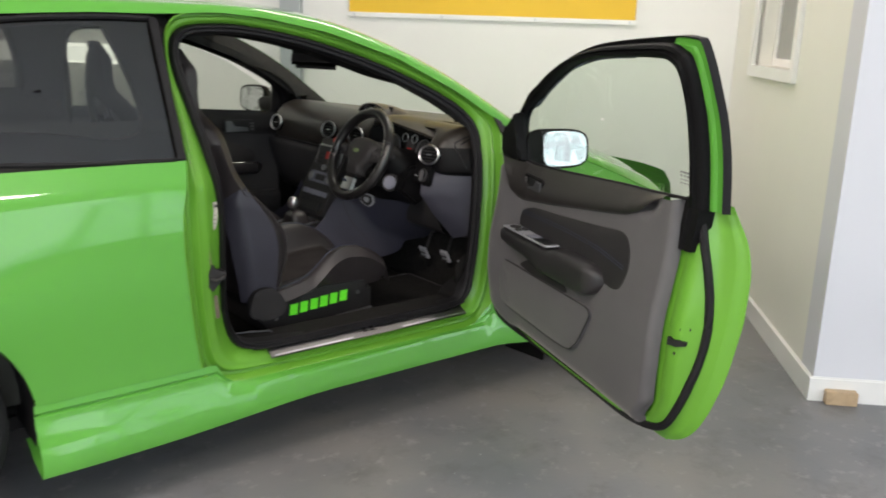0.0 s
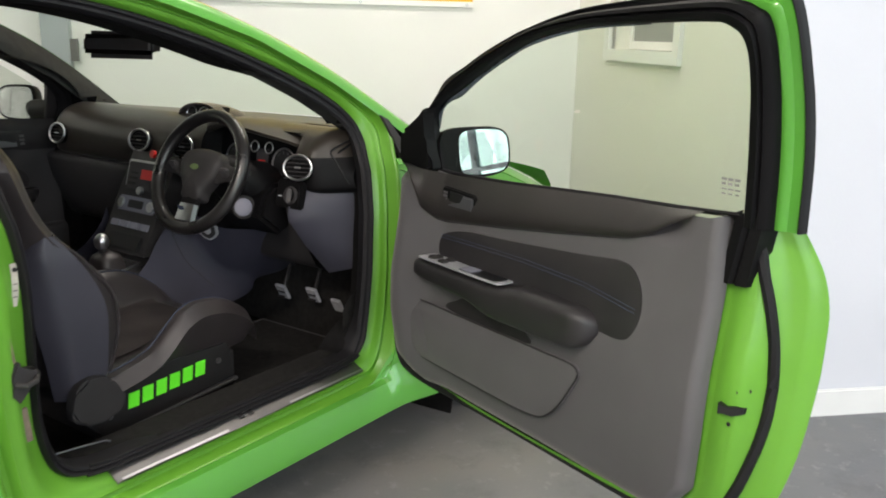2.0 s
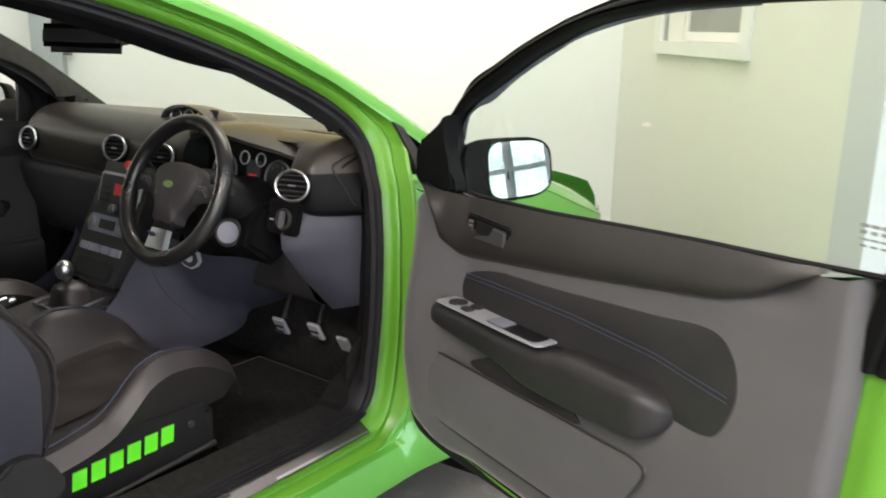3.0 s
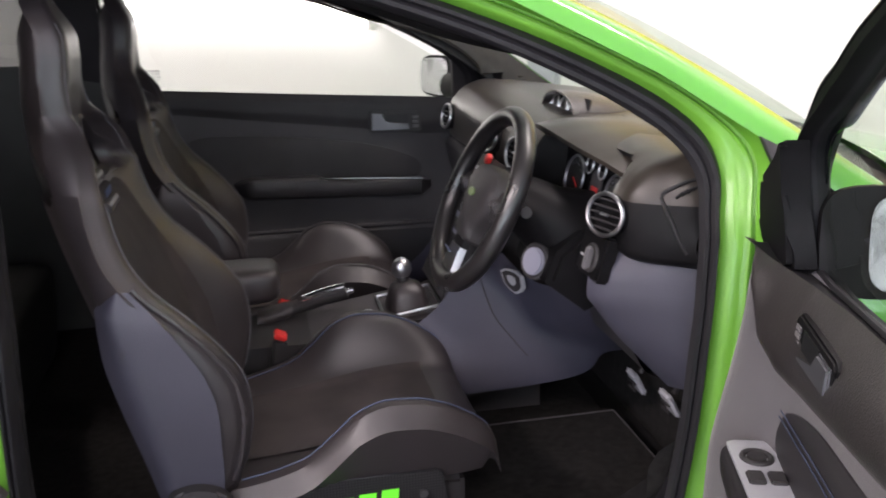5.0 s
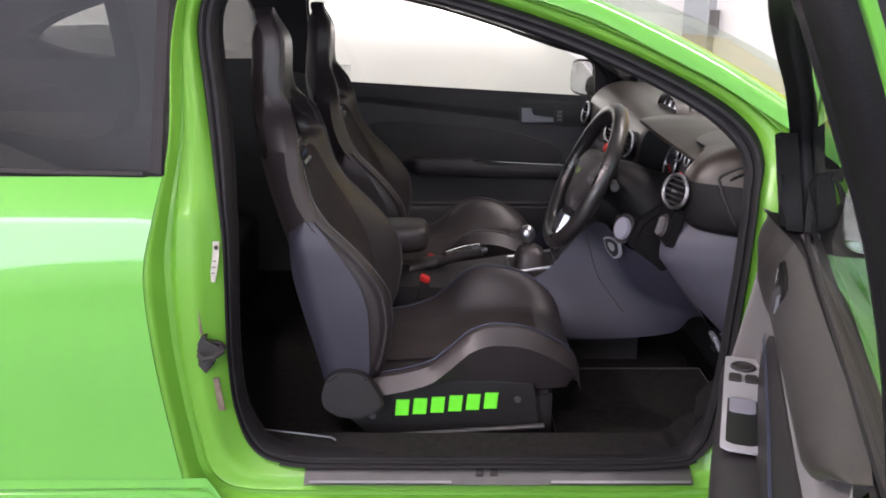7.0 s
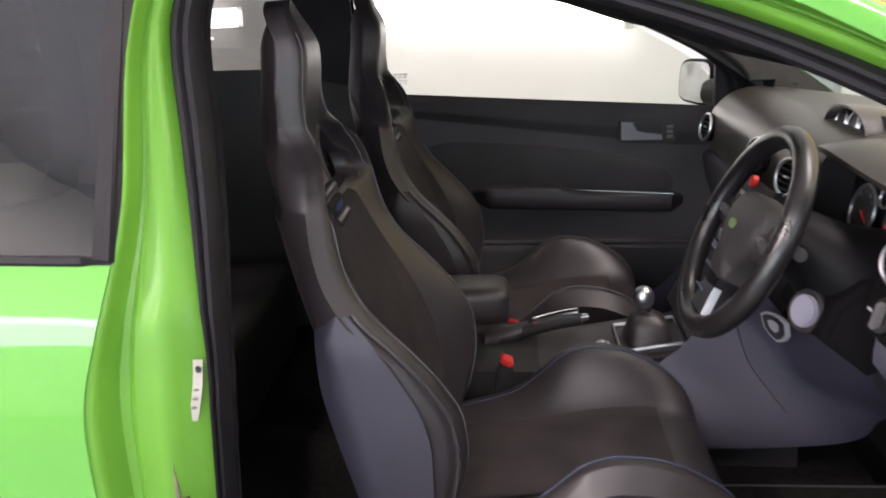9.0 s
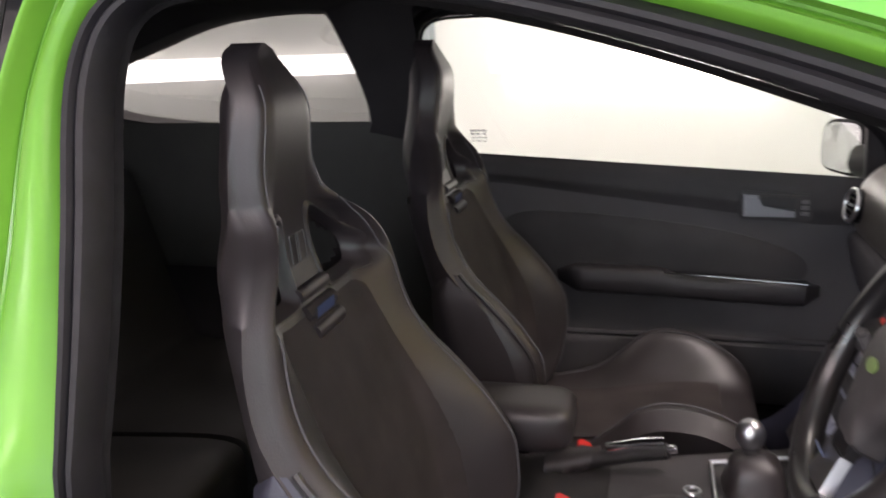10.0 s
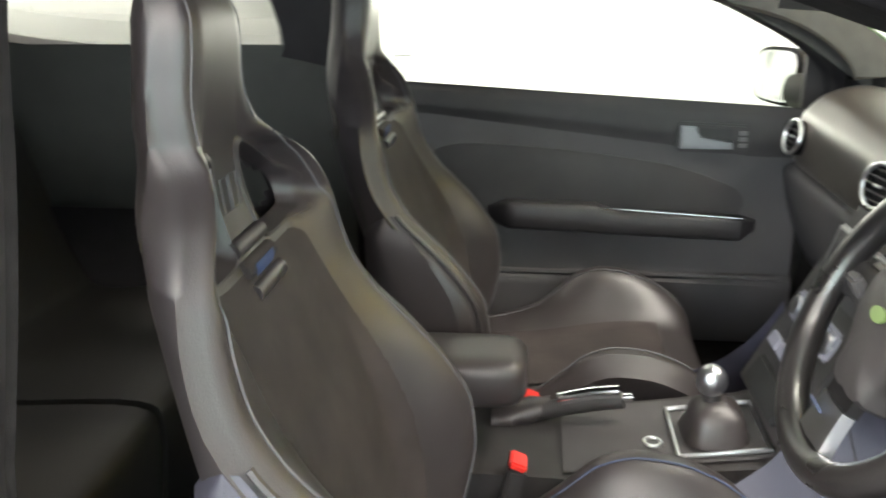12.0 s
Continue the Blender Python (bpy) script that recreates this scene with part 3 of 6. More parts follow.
for _s in (-1, 1):
    part("door_jamb", loft(jamb_rings(_s), True, False), GREENJAMB if _s < 0 else RUBBER, car, "green painted door opening with rolled edges" if _s < 0 else "")
    # rubber seal: a soft double bead
    rr = []
    fw = [smooth(-0.30, -0.03, LOOPS[0][i][0]) * smooth(0.40, 0.50, LOOPS[0][i][1]) for i in range(NL)]
    for t, n in ((1.0, 0.068), (0.9, 0.052), (0.75, 0.044), (0.6, 0.046), (0.5, 0.054), (0.38, 0.050), (0.2, 0.052), (0.05, 0.062), (-0.02, 0.080), (-0.05, 0.10)):
        k = smooth(0.058, 0.10, n) * 0.75
        rr.append([mixed(0, i, t + fw[i] * k, n, _s) for i in range(NL)])
    part("door_seal", loft(rr, True, False), RUBBER, car, "black rubber seal round the door opening")
    # ribs of the seal along the sill
    low = sorted((i for i in range(NL) if LOOPS[0][i][1] < 0.392), key=lambda i: LOOPS[0][i][0])
    for t, n in ((0.80, 0.042), (0.36, 0.047), (0.10, 0.054)):
        part("seal_rib", tube([mixed(0, i, t, n, _s) for i in low], 0.0028, 6), RUBBER, car)
    # inner trim behind the opening, from the sill up to the roof
    rr = []
    for t, n, k in ((-0.05, 0.09, 0.9), (-0.12, 0.14, 1.7), (-0.3, 0.165, 2.4)):
        rr.append([mixed(0, i, t + fw[i] * (k if LOOPS[0][i][1] < 1.02 else 1.0), n - 0.95 * (n - 0.09) * smooth(-0.7, -0.9, LOOPS[0][i][0]), _s) for i in range(18, 126)])
    part("opening_trim", loft(rr, False, False), SHADETRIM, car)
    part("footwell_side", grid(lambda u, v, s=_s: (lambda z: Vector((0.03 + (0.12 if s < 0 else 0.0) * smooth(0.50, 0.60, z) + (0.35 - (0.12 if s < 0 else 0.0) * smooth(0.50, 0.60, z)) * u, s * (0.752 if s < 0 else 0.771), z)))(0.30 + 0.56 * v), 4, 20), CARPET, car)
    part("sill_cover", grid(lambda u, v, s=_s: Vector((0.10 - 1.1 * u, s * (0.715 + 0.085 * v), 0.386 - 0.006 * v)), 8, 2), CARPET, car)


def skin_rear(z):
    """The rear edge of the door gap at height z."""
    pts = sorted((b, a) for a, b in LOOPS[2] if a < -0.955 and 0.289 < b < 1.27)
    return lerp([p[0] for p in pts], [p[1] for p in pts], z)


def skin_front(z):
    pts = sorted((b, a) for a, b in LOOPS[2] if a > 0.10 and 0.312 < b < 1.10)
    return lerp([p[0] for p in pts], [p[1] for p in pts], z)


def arch_x(z, ax, sign):
    return ax + sign * math.sqrt(max(0.0, ARCH_R ** 2 - (z - HUB) ** 2))


ZT = HUB + ARCH_R
BELT = 0.992


def quarter_panel(s):
    def low(u, v):
        z = 0.365 + (ZT - 0.365) * v
        a, b = skin_rear(z), arch_x(z, AX_R, 1)
        return side_pt(a + (b - a) * u, z, 0, s)

    def high(u, v):
        z = ZT + (BELT - ZT) * v
        a = skin_rear(z)
        x = a + (-2.42 - a) * u
        return side_pt(x, z, 0.10 * smooth(-2.05, -2.42, x) if x < -2.05 else 0, s)

    def back(u, v):
        z = 0.28 + (ZT - 0.28) * v
        a = arch_x(z, AX_R, -1)
        x = a + (-2.42 - a) * u
        return side_pt(x, z, 0.10 * smooth(-2.05, -2.42, x) if x < -2.05 else 0, s)

    return merge(grid(low, 14, 12), grid(high, 40, 12), grid(back, 8, 12))


def fender(s):
    def low(u, v):
        z = 0.30 + (ZT - 0.30) * v
        a, b = skin_front(z), arch_x(z, AX_F, -1)
        return side_pt(a + (b - a) * u, z, 0, s)

    def high(u, v):
        z = ZT + (0.93 - ZT) * v
        a = skin_front(z)
        x = a + (1.42 - a) * u
        zz = z - 0.25 * v * smooth(0.35, 1.30, x)
        return side_pt(x, zz, 0.22 * smooth(0.95, 1.42, x) ** 2, s)

    def front(u, v):
        z = 0.22 + (ZT - 0.22) * v
        a = arch_x(z, AX_F, 1)
        x = a + (1.42 - a) * u
        return side_pt(x, z, 0.22 * smooth(0.95, 1.42, x) ** 2, s)

    def top(u, v):
        p = high(u, 1)
        k = max(0.0, (p.x - 0.47) / 0.91)
        q = Vector((p.x, s * (0.822 - 0.20 * k ** 2), 0.926 - 0.17 * k - 0.08 * k ** 3))
        return p.lerp(q, v) + Vector((0, 0, 0.016 * math.sin(math.pi * v)))

    return merge(grid(low, 8, 12), grid(high, 30, 10), grid(front, 8, 12), grid(top, 30, 6))


def side_skirt(s):
    """The flared sill skirt, from the rear arch to the front one."""
    prof = ((0.365, 0.0), (0.345, -0.004), (0.335, 0.004), (0.33, -0.002), (0.30, -0.004), (0.26, -0.022), (0.20, -0.040), (0.172, -0.036), (0.165, -0.015), (0.18, 0.06), (0.22, 0.14))

    def f(u, v):
        x = 0.40 - u * 1.935
        k = v * (len(prof) - 1)
        z = lerp(range(len(prof)), [p[0] for p in prof], k)
        n = lerp(range(len(prof)), [p[1] for p in prof], k)
        flare = smooth(-1.0, -1.5, x)
        z2 = z if z > 0.3 else z + 0.03 * smooth(-1.2, -0.6, x) * (1 - smooth(0.1, 0.4, x))
        w = side_w(z, 0) + flare * 0.02 * (1 if z < 0.3 else 0.3)
        if -1.0 < x < 0.12 and z > 0.292:
            m = max(smooth(-0.93, -1.06, x), smooth(0.02, 0.13, x))
            z2 = min(z2, 0.292 + (z - 0.292) * m)
            n = n * m + 0.0015 * (1 - m)
        return Vector((x, s * (w - n), z2))

    return grid(f, 70, 10)


ROOF_EDGE = [(-2.05, 1.395), (-1.7, 1.425), (-1.3, 1.44), (-0.86, 1.440), (-0.62, 1.428), (-0.40, 1.388), (-0.15, 1.298), (0.09, 1.178), (0.39, 0.987)]


def edge_pt(k, s):
    p = spline([(a, b, 0) for a, b in ROOF_EDGE], 61)[k]
    return Vector((p.x, s * (side_w(p.y, 0) - 0.028), p.y))


def rail_low(x, s):
    """The upper edge of the door gap and of the quarter glass along the roof rail."""
    pts = sorted(((-2.05, 1.28), (-1.8, 1.355), (-1.5, 1.388), (-1.25, 1.402), (-1.02, 1.405), (-.86, 1.415), (-.70, 1.404), (-.47, 1.363), (-.215, 1.282), (.02, 1.165), (.19, 1.055), (.33, 0.95)))
    z = lerp([p[0] for p in pts], [p[1] for p in pts], x)
    return side_pt(x, z, 0, s)


def roof_rail(s):
    rings = []
    for k in range(61):
        e = edge_pt(k, s)
        a = rail_low(e.x - 0.03 * smooth(-0.8, 0.2, e.x), s)
        r = []
        for j in range(9):
            t = j / 8
            p = a.lerp(e, t)
            out = Vector((0, s * 0.6, 0.5)) * (0.016 * math.sin(math.pi * t))
            r.append(p + out)
        rings.append(r)
    return loft(rings, False, False)


def roof_z(x, y):
    zc = lerp((-2.25, -1.9, -1.5, -1.1, -0.8, -0.5, -0.25), (1.40, 1.450, 1.478, 1.488, 1.482, 1.455, 1.405), x)
    return zc


def roof_sheet(off, x_front):
    e = [edge_pt(k, 1) for k in range(61)]
    xs, ys_, zs = [p.x for p in e], [p.y for p in e], [p.z for p in e]

    def f(u, v):
        y_ = 2 * v - 1
        xf = x_front + 0.12 * (1 - y_ ** 2)
        x = -2.05 - 0.22 * (1 - y_ ** 2) * 1 + (xf + 2.05 + 0.22 * (1 - y_ ** 2)) * u
        w, ze = lerp(xs, ys_, x), lerp(xs, zs, x)
        zc = max(roof_z(x, 0), ze)
        return Vector((x, y_ * w * (1 - 0.0), ze + (zc - ze) * (1 - abs(y_) ** 2.4) - off))

    return grid(f, 36, 24)


def screen_pt(t, y_, off=0.0):
    """The windscreen: t from its top to its foot, y_ from -1 to 1 across."""
    k = 60 - (1 - t) * 22.5
    e = [edge_pt(int(k), 1), edge_pt(min(60, int(k) + 1), 1)]
    p = e[0].lerp(e[1], k - int(k))
    bow = (0.12 + 0.15 * t) * (1 - y_ ** 2)
    return Vector((p.x + bow + off, y_ * p.y * 0.985, p.z + (0.035 - 0.03 * t) * (1 - y_ ** 2) - 0.004))


for _s in (-1, 1):
    part("quarter_panel", thick(quarter_panel(_s), -0.004), GREEN, car, "glossy green rear quarter panel with a flared arch")
    part("front_wing", thick(fender(_s), -0.004), GREEN, car, "glossy green front wing")
    part("side_skirt", side_skirt(_s), GREEN, car, "glossy green flared side skirt")
    part("roof_rail", roof_rail(_s), GREEN, car)
roof = part("roof", roof_sheet(0.0, -0.40), GREEN, car, "glossy green roof")
part("headlining", roof_sheet(0.045, -0.42), LINER, car, "black fabric headlining")
_b = part("windscreen", grid(lambda u, v: screen_pt(u, 2 * v - 1), 20, 24), SCREENGLASS, car, "clear windscreen")
_b.visible_shadow = False
# black screen border along the roof
part("screen_border", grid(lambda u, v: screen_pt(0.09 * u, 2 * v - 1, -0.012), 4, 24), DARK, car)
# inner lining of the front pillars
def pillar_trim(s):
    rings = []
    for k in range(34, 61):
        e = edge_pt(k, s)
        a = rail_low(e.x - 0.03 * smooth(-0.8, 0.2, e.x), s)
        g = Vector((0, -s, 0))
        rings.append([e + g * 0.012 + Vector((0, 0, -0.006)), e + g * 0.035 + Vector((-0.02, 0, -0.02)), e.lerp(a, 0.6) + g * 0.105 + Vector((-0.03, 0, -0.035)), a + g * 0.125 + Vector((-0.03, 0, -0.05)), a + g * 0.07 + Vector((-0.01, 0, -0.03))])
    return loft(rings, False, False)


for _s in (-1, 1):
    part("pillar_trim", pillar_trim(_s), LINER, car)

part("pillar_foot_trim", plate([(.166, 1.072), (.196, 1.057), (.224, 1.0), (.215, .93), (.198, .93), (.188, 1.0), (.180, 1.03)], lambda a, b, k: side_pt(a, b, -0.006 + k), 0.010, 0.002), DARK, car)
# rear side windows
def quarter_window(s):
    out = [(-1.062, BELT + 0.004), (-1.4, 1.004), (-1.75, 1.03), (-1.95, 1.09), (-2.02, 1.17), (-1.95, 1.245), (-1.75, 1.325), (-1.5, 1.372), (-1.25, 1.39), (-1.07, 1.39)]
    pts = [(v.x, v.y) for v in spline([(a, b, 0) for a, b in out], 60)]
    cx, cz = -1.42, 1.19
    rings = []
    for t in (1.0, 0.8, 0.6, 0.4, 0.2, 0.02):
        rings.append([side_pt(cx + (a - cx) * t, cz + (b - cz) * t, 0.006, s) for a, b in pts])
    g = part("rear_side_window", loft(rings, True, False), PRIVACY, car, "dark tinted rear side window")
    g.visible_shadow = False
    rim = [side_pt(a, b, -0.001, s) for a, b in pts]
    part("window_trim", tube(rim, 0.008, 6, True), RUBBER, g)
    # black edge strip beside the door opening
    part("pillar_strip", merge(grid(lambda u, v: side_pt(-1.058 - 0.024 * u, BELT + 0.002 + (1.388 - BELT) * v, -0.006, s), 2, 14)), RUBBER, g)
    # lining inside with the smaller opening
    inn = [(-1.165, 1.075), (-1.44, 1.082), (-1.70, 1.10), (-1.86, 1.125), (-1.955, 1.175), (-1.86, 1.235), (-1.70, 1.29), (-1.49, 1.35), (-1.26, 1.366), (-1.20, 1.33)]
    ipt = [(v.x, v.y) for v in spline([(a, b, 0) for a, b in inn], 64, True)]
    outer = []
    for a, b in ipt:
        d = Vector((a - cx, b - cz)).normalized()
        outer.append((a + d.x * 0.5, b + d.y * 0.35))
    r0 = [side_pt(a, b, 0.012, s) for a, b in ipt]
    r1 = [side_pt(a, b, 0.05, s) for a, b in ipt]
    r2 = [side_pt(max(-2.3, min(-0.99, a + (a - cx) * 0.06)), b + (b - cz) * 0.06, 0.085, s) for a, b in ipt]
    r3 = [side_pt(max(-2.3, min(-0.985, a)), max(0.6, min(1.42, b)), 0.095, s) for a, b in outer]
    part("side_lining", loft([r0, r1, r2, r3], True, False), DARK, car)


for _s in (-1, 1):
    quarter_window(_s)

# wheels
# mud flaps behind the front wheels
for _s in (-1, 1):
    part("mud_flap", thick(grid(lambda u, v, s=_s: Vector((0.385 - 0.012 * v, s * (0.685 + (0.238 - 0.012 * (1 - v) ** 4) * u), 0.075 + 0.010 * u + 0.21 * v)), 6, 8), 0.006), SATINBLACK, car)


def wheel(x, y, s):
    w = part("wheel", ring((x, y, HUB), (0, 1, 0), 0.265, 0.052, 48, 14, 2.1), TYRE, car, "black low-profile tyre on an alloy wheel")
    part("rim", merge(ring((x, y + s * 0.09, HUB), (0, 1, 0), 0.225, 0.012, 40, 8), disc((x, y + s * 0.06, HUB), (0, s, 0), 0.225, 0.02, 40)), SILVER, w)
    for k in range(5):
        a = 2 * math.pi * k / 5
        m = Matrix.Rotation(a, 4, "Y")
        part("spoke", box((x + 0.12 * math.sin(a), y + s * 0.088, HUB + 0.12 * math.cos(a)), (0.05, 0.025, 0.21), 0.008, m), SILVER, w)


for _ax in (AX_R, AX_F):
    for _s in (-1, 1):
        wheel(_ax, _s * 0.775, _s)
        # wheel well
        def well(u, v, ax=_ax, s=_s):
            a = math.pi * (1.12 * u - 0.06)
            r = ARCH_R - 0.004 * (1 - v)
            return Vector((ax + r * math.cos(a), s * (side_w(HUB + r * math.sin(a), ax) - 0.004 - 0.30 * v), HUB + r * math.sin(a)))
        part("wheel_well", grid(well, 24, 4), RUBBER, car)
        part("arch_back", grid(lambda u, v, ax=_ax, s=_s: Vector((ax - 0.42 + 0.84 * u, s * 0.585, 0.18 + 0.55 * v)), 2, 2), RUBBER, car)

# bonnet, cowl, nose and tail
part("bonnet", grid(lambda u, v: Vector((0.47 + 0.22 * (1 - (2 * v - 1) ** 2) + u * (0.91 - 0.05 * (1 - (2 * v - 1) ** 2)), (2 * v - 1) * (0.82 - 0.20 * u ** 2), 0.950 - 0.17 * u - 0.08 * u ** 3 + 0.03 * (1 - (2 * v - 1) ** 2) - 0.022 * abs(2 * v - 1) ** 6)), 24, 24), GREEN, car, "glossy green bonnet")
part("cowl", grid(lambda u, v: Vector((0.37 + 0.26 * (1 - (2 * v - 1) ** 2) + 0.12 * u, (2 * v - 1) * 0.77, 0.962 - 0.03 * u + 0.01 * (1 - (2 * v - 1) ** 2))), 4, 24), DARK, car, "black plastic cowl below the windscreen")


def nose(u, v):
    y_ = 2 * v - 1
    z = lerp((0, 0.25, 0.6, 0.85, 1), (0.76, 0.70, 0.45, 0.28, 0.20), u)
    x = 1.44 + 0.17 * (1 - abs(y_) ** 3) - 0.06 * (1 - u) + 0.03 * math.sin(math.pi * u)
    return Vector((x, y_ * (0.68 + 0.02 * math.sin(math.pi * u)), z))


part("front_bumper", grid(nose, 16, 24), GREEN, car, "glossy green front bumper")


def tail(u, v):
    y_ = 2 * v - 1
    z = lerp((0, 0.15, 0.45, 0.7, 0.85, 1), (1.40, 1.30, 1.02, 0.75, 0.5, 0.22), u)
    x = lerp((0, 0.15, 0.45, 0.7, 0.85, 1), (-2.06, -2.14, -2.32, -2.42, -2.48, -2.40), u) - 0.10 * (1 - y_ ** 2)
    return Vector((x, y_ * lerp((0, 0.45, 0.7, 1), (0.60, 0.70, 0.78, 0.80), u), z))


part("tailgate", grid(tail, 20, 20), GREEN, car, "glossy green tailgate and rear bumper")
part("rear_lining", grid(lambda u, v: tail(u, v) + Vector((0.05, 0, -0.01)), 10, 10), DARK, car)
part("rear_window", grid(lambda u, v: tail(0.1 + 0.3 * u, 0.12 + 0.76 * v) + Vector((-0.006, 0, 0.004)), 6, 12), PRIVACY, car)

# underbody, cabin floor, bulkhead
part("underbody", box((-0.45, 0, 0.235), (3.7, 1.30, 0.07), 0.02), RUBBER, car)
part("cabin_floor", box((-0.55, 0, 0.285), (1.5, 1.50, 0.03), 0.01), CARPET, car, "black carpet floor")
part("bulkhead", grid(lambda u, v: Vector((0.27 + 0.05 * u ** 2, -0.74 + 1.48 * v, 0.28 + 0.62 * u)), 8, 4), CARPET, car)
for _s in (-1, 1):
    part("sill_lining", grid(lambda u, v, s=_s: Vector((0.34 - 1.5 * u, s * (0.735 - 0.02 * v), 0.30 + 0.085 * v)), 10, 3), CARPET, car)
    part("side_panel_rear", grid(lambda u, v, s=_s: Vector((-0.985 - 1.2 * u, s * (0.70 - 0.04 * u), 0.30 + 0.80 * v)), 4, 6), REARTRIM, car)

# back seat
def bench(y0, y1):
    prof = [(-1.20, 0.30), (-1.18, 0.50), (-1.22, 0.56), (-1.45, 0.55), (-1.60, 0.54), (-1.66, 0.60), (-1.75, 0.85), (-1.80, 1.0), (-1.85, 1.03), (-1.92, 1.02), (-1.95, 0.9), (-1.8, 0.3)]
    pts = [(v.x, v.y) for v in spline([(a, b, 0) for a, b in prof], 50)]
    rings = []
    for k in range(17):
        t = k / 16
        y = y0 + (y1 - y0) * t
        b = 1 - abs(2 * t - 1) ** 6 * 0.05
        rings.append([(-1.5 + (x + 1.5) * b, y, 0.3 + (z - 0.3) * b) for x, z in pts])
    return loft(rings, True, True)


part("rear_seat", bench(-0.60, -0.01), REARHIDE, car, "black leather rear seat")
part("rear_seat", bench(0.01, 0.60), REARHIDE, car, "black leather rear seat")
part("parcel_shelf", box((-2.05, 0, 0.99), (0.30, 1.20, 0.02), 0.006), CARPET, car)

# sill plate with its raised strips
def sill_put(x, t, up=0.0):
    """A point on the sill: t from 0 at the seal to 1 at the outer skin."""
    return Vector((x, -(0.868 - 0.066 + 0.052 * t) - up * 0.6, 0.360 - 0.030 * t + up * 0.8))


plate_ = part("sill_plate", thick(grid(lambda u, v: sill_put(-0.812 + 0.822 * u, -0.05 + 0.92 * v, 0.006), 30, 4), 0.003), STEEL, car, "brushed metal sill plate")
for a, b in ((-0.800, -0.50), (-0.29, 0.005)):
    part("bright_strip", grid(lambda u, v, a=a, b=b: sill_put(a + (b - a) * u, 0.745 + 0.10 * v, 0.0115), 12, 2), SATIN, plate_)
part("dark_badge", merge(*[box(sill_put(-0.44 + 0.030 * k, 0.36, 0.008), (0.016, 0.022, 0.003), 0.001, Matrix.Rotation(radians(25), 4, "X")) for k in range(2)]), DARK, plate_)

# striker, stickers and pads on the rear door jamb
striker = part("door_striker", merge(plate([(-.008, .036), (.002, .036), (.000, .023), (.029, .019), (.038, .008), (.033, .002), (.019, -.002), (.013, -.025), (-.005, -.046), (-.021, -.027), (-.022, .008)], lambda a, b, k: Vector((-.995 + a, -.847 - .10 * a + k, .637 + b)), 0.022, 0.004), tube([(-1.008, -.848, .634), (-.995, -.864, .632), (-.975, -.862, .636), (-.962, -.842, .640)], 0.006, 8)), DARK, car, "black steel door striker")
part("paper_label", thick(grid(lambda u, v: side_pt(-0.962 - 0.013 * u - 0.012 * (1 - v) ** 2, 0.778 + 0.082 * v, 0.053), 2, 6), 0.001), PAPER, car, "small yellowed paper label")
part("label_hole", disc(side_pt(-0.968, 0.848, 0.0515), (-0.5, -1, 0), 0.0045, 0.002, 14), DARK, car)
part("label_print", merge(*[box(side_pt(-0.970 - 0.002 * (3 - k), 0.797 + 0.012 * k, 0.0518), (0.006, 0.0015, 0.0025)) for k in range(3)]), GREYTRIM, car)
for _x, _z, _n in ((-1.000, 0.712, 0.032), (-0.972, 0.535, 0.045)):
    part("foam_pad", thick(grid(lambda u, v, x=_x, z=_z, n=_n: side_pt(x - 0.018 * u - 0.008 * v, z + 0.075 * (v - 0.5), n), 2, 4), 0.003), node_mat("worn_foam", (0.16, 0.12, 0.09), 0.9, var=0.3, scale=60), car)

# ---- the open driver door ----
HX, HY = 0.10, -0.86
DD, DN = Vector((-0.3242, -0.9460, 0)), Vector((-0.9460, 0.3242, 0))


def dpt(u, v, z):
    return Vector((HX, HY, z)) + DD * u + DN * v


def v_in(z):
    return curve((0.35, 0.45, 0.56, 0.64, 0.72, 0.80, 0.86, 0.92, 0.96, 1.0), (-0.004, 0.008, 0.014, 0.012, 0.000, -0.014, -0.022, -0.026, -0.030, -0.036), z)


def v_rear(z):
    """The inner face of the card along its rear edge."""
    return curve((0.35, 0.43, 0.55, 0.66, 0.76, 0.85, 0.94, 1.0), (0.000, 0.012, 0.017, 0.012, -0.006, -0.022, -0.027, -0.034), z)


def v_card(u, z):
    k = smooth(0.60, 1.08, u)
    return v_in(z) * (1 - k) + v_rear(z) * k


def v_out(z, u=1.25):
    return lerp((0.33, 0.42, 0.55, 0.7, 0.82, 0.9, 0.985), (-0.058, -0.082, -0.120, -0.150, -0.158, -0.155, -0.135), z) + 0.05 * smooth(0.55, 0.0, u)


def v_fr(z, u=0.3):
    return curve((0.95, 1.0, 1.1, 1.2, 1.26, 1.313, 1.40), (-0.074, -0.066, -0.049, -0.024, -0.001, 0.020, 0.056), z) + 0.020 - 0.0125 * smooth(0.4, 1.1, u)


DOOR_PANEL = [(1.112, .985), (1.117, .85), (1.124, .66), (1.123, .55), (1.114, .44), (1.07, .385), (.95, .362), (.7, .352), (.4, .352), (.18, .365), (.115, .42), (.095, .55), (.09, .75), (.085, .955)]
DOOR_SKIN = [(1.205, .985), (1.260, .87), (1.272, .74), (1.264, .53), (1.226, .398), (1.135, .338), (1.00, .335), (.7, .335), (.4, .335), (.12, .345), (.03, .38), (.0, .5), (-.01, .75), (.0, .97)]
ND = 90
DP = [(v.x, v.y) for v in spline([(a, b, 0) for a, b in DOOR_PANEL], ND)]
DS = [(v.x, v.y) for v in spline([(a, b, 0) for a, b in DOOR_SKIN], ND)]


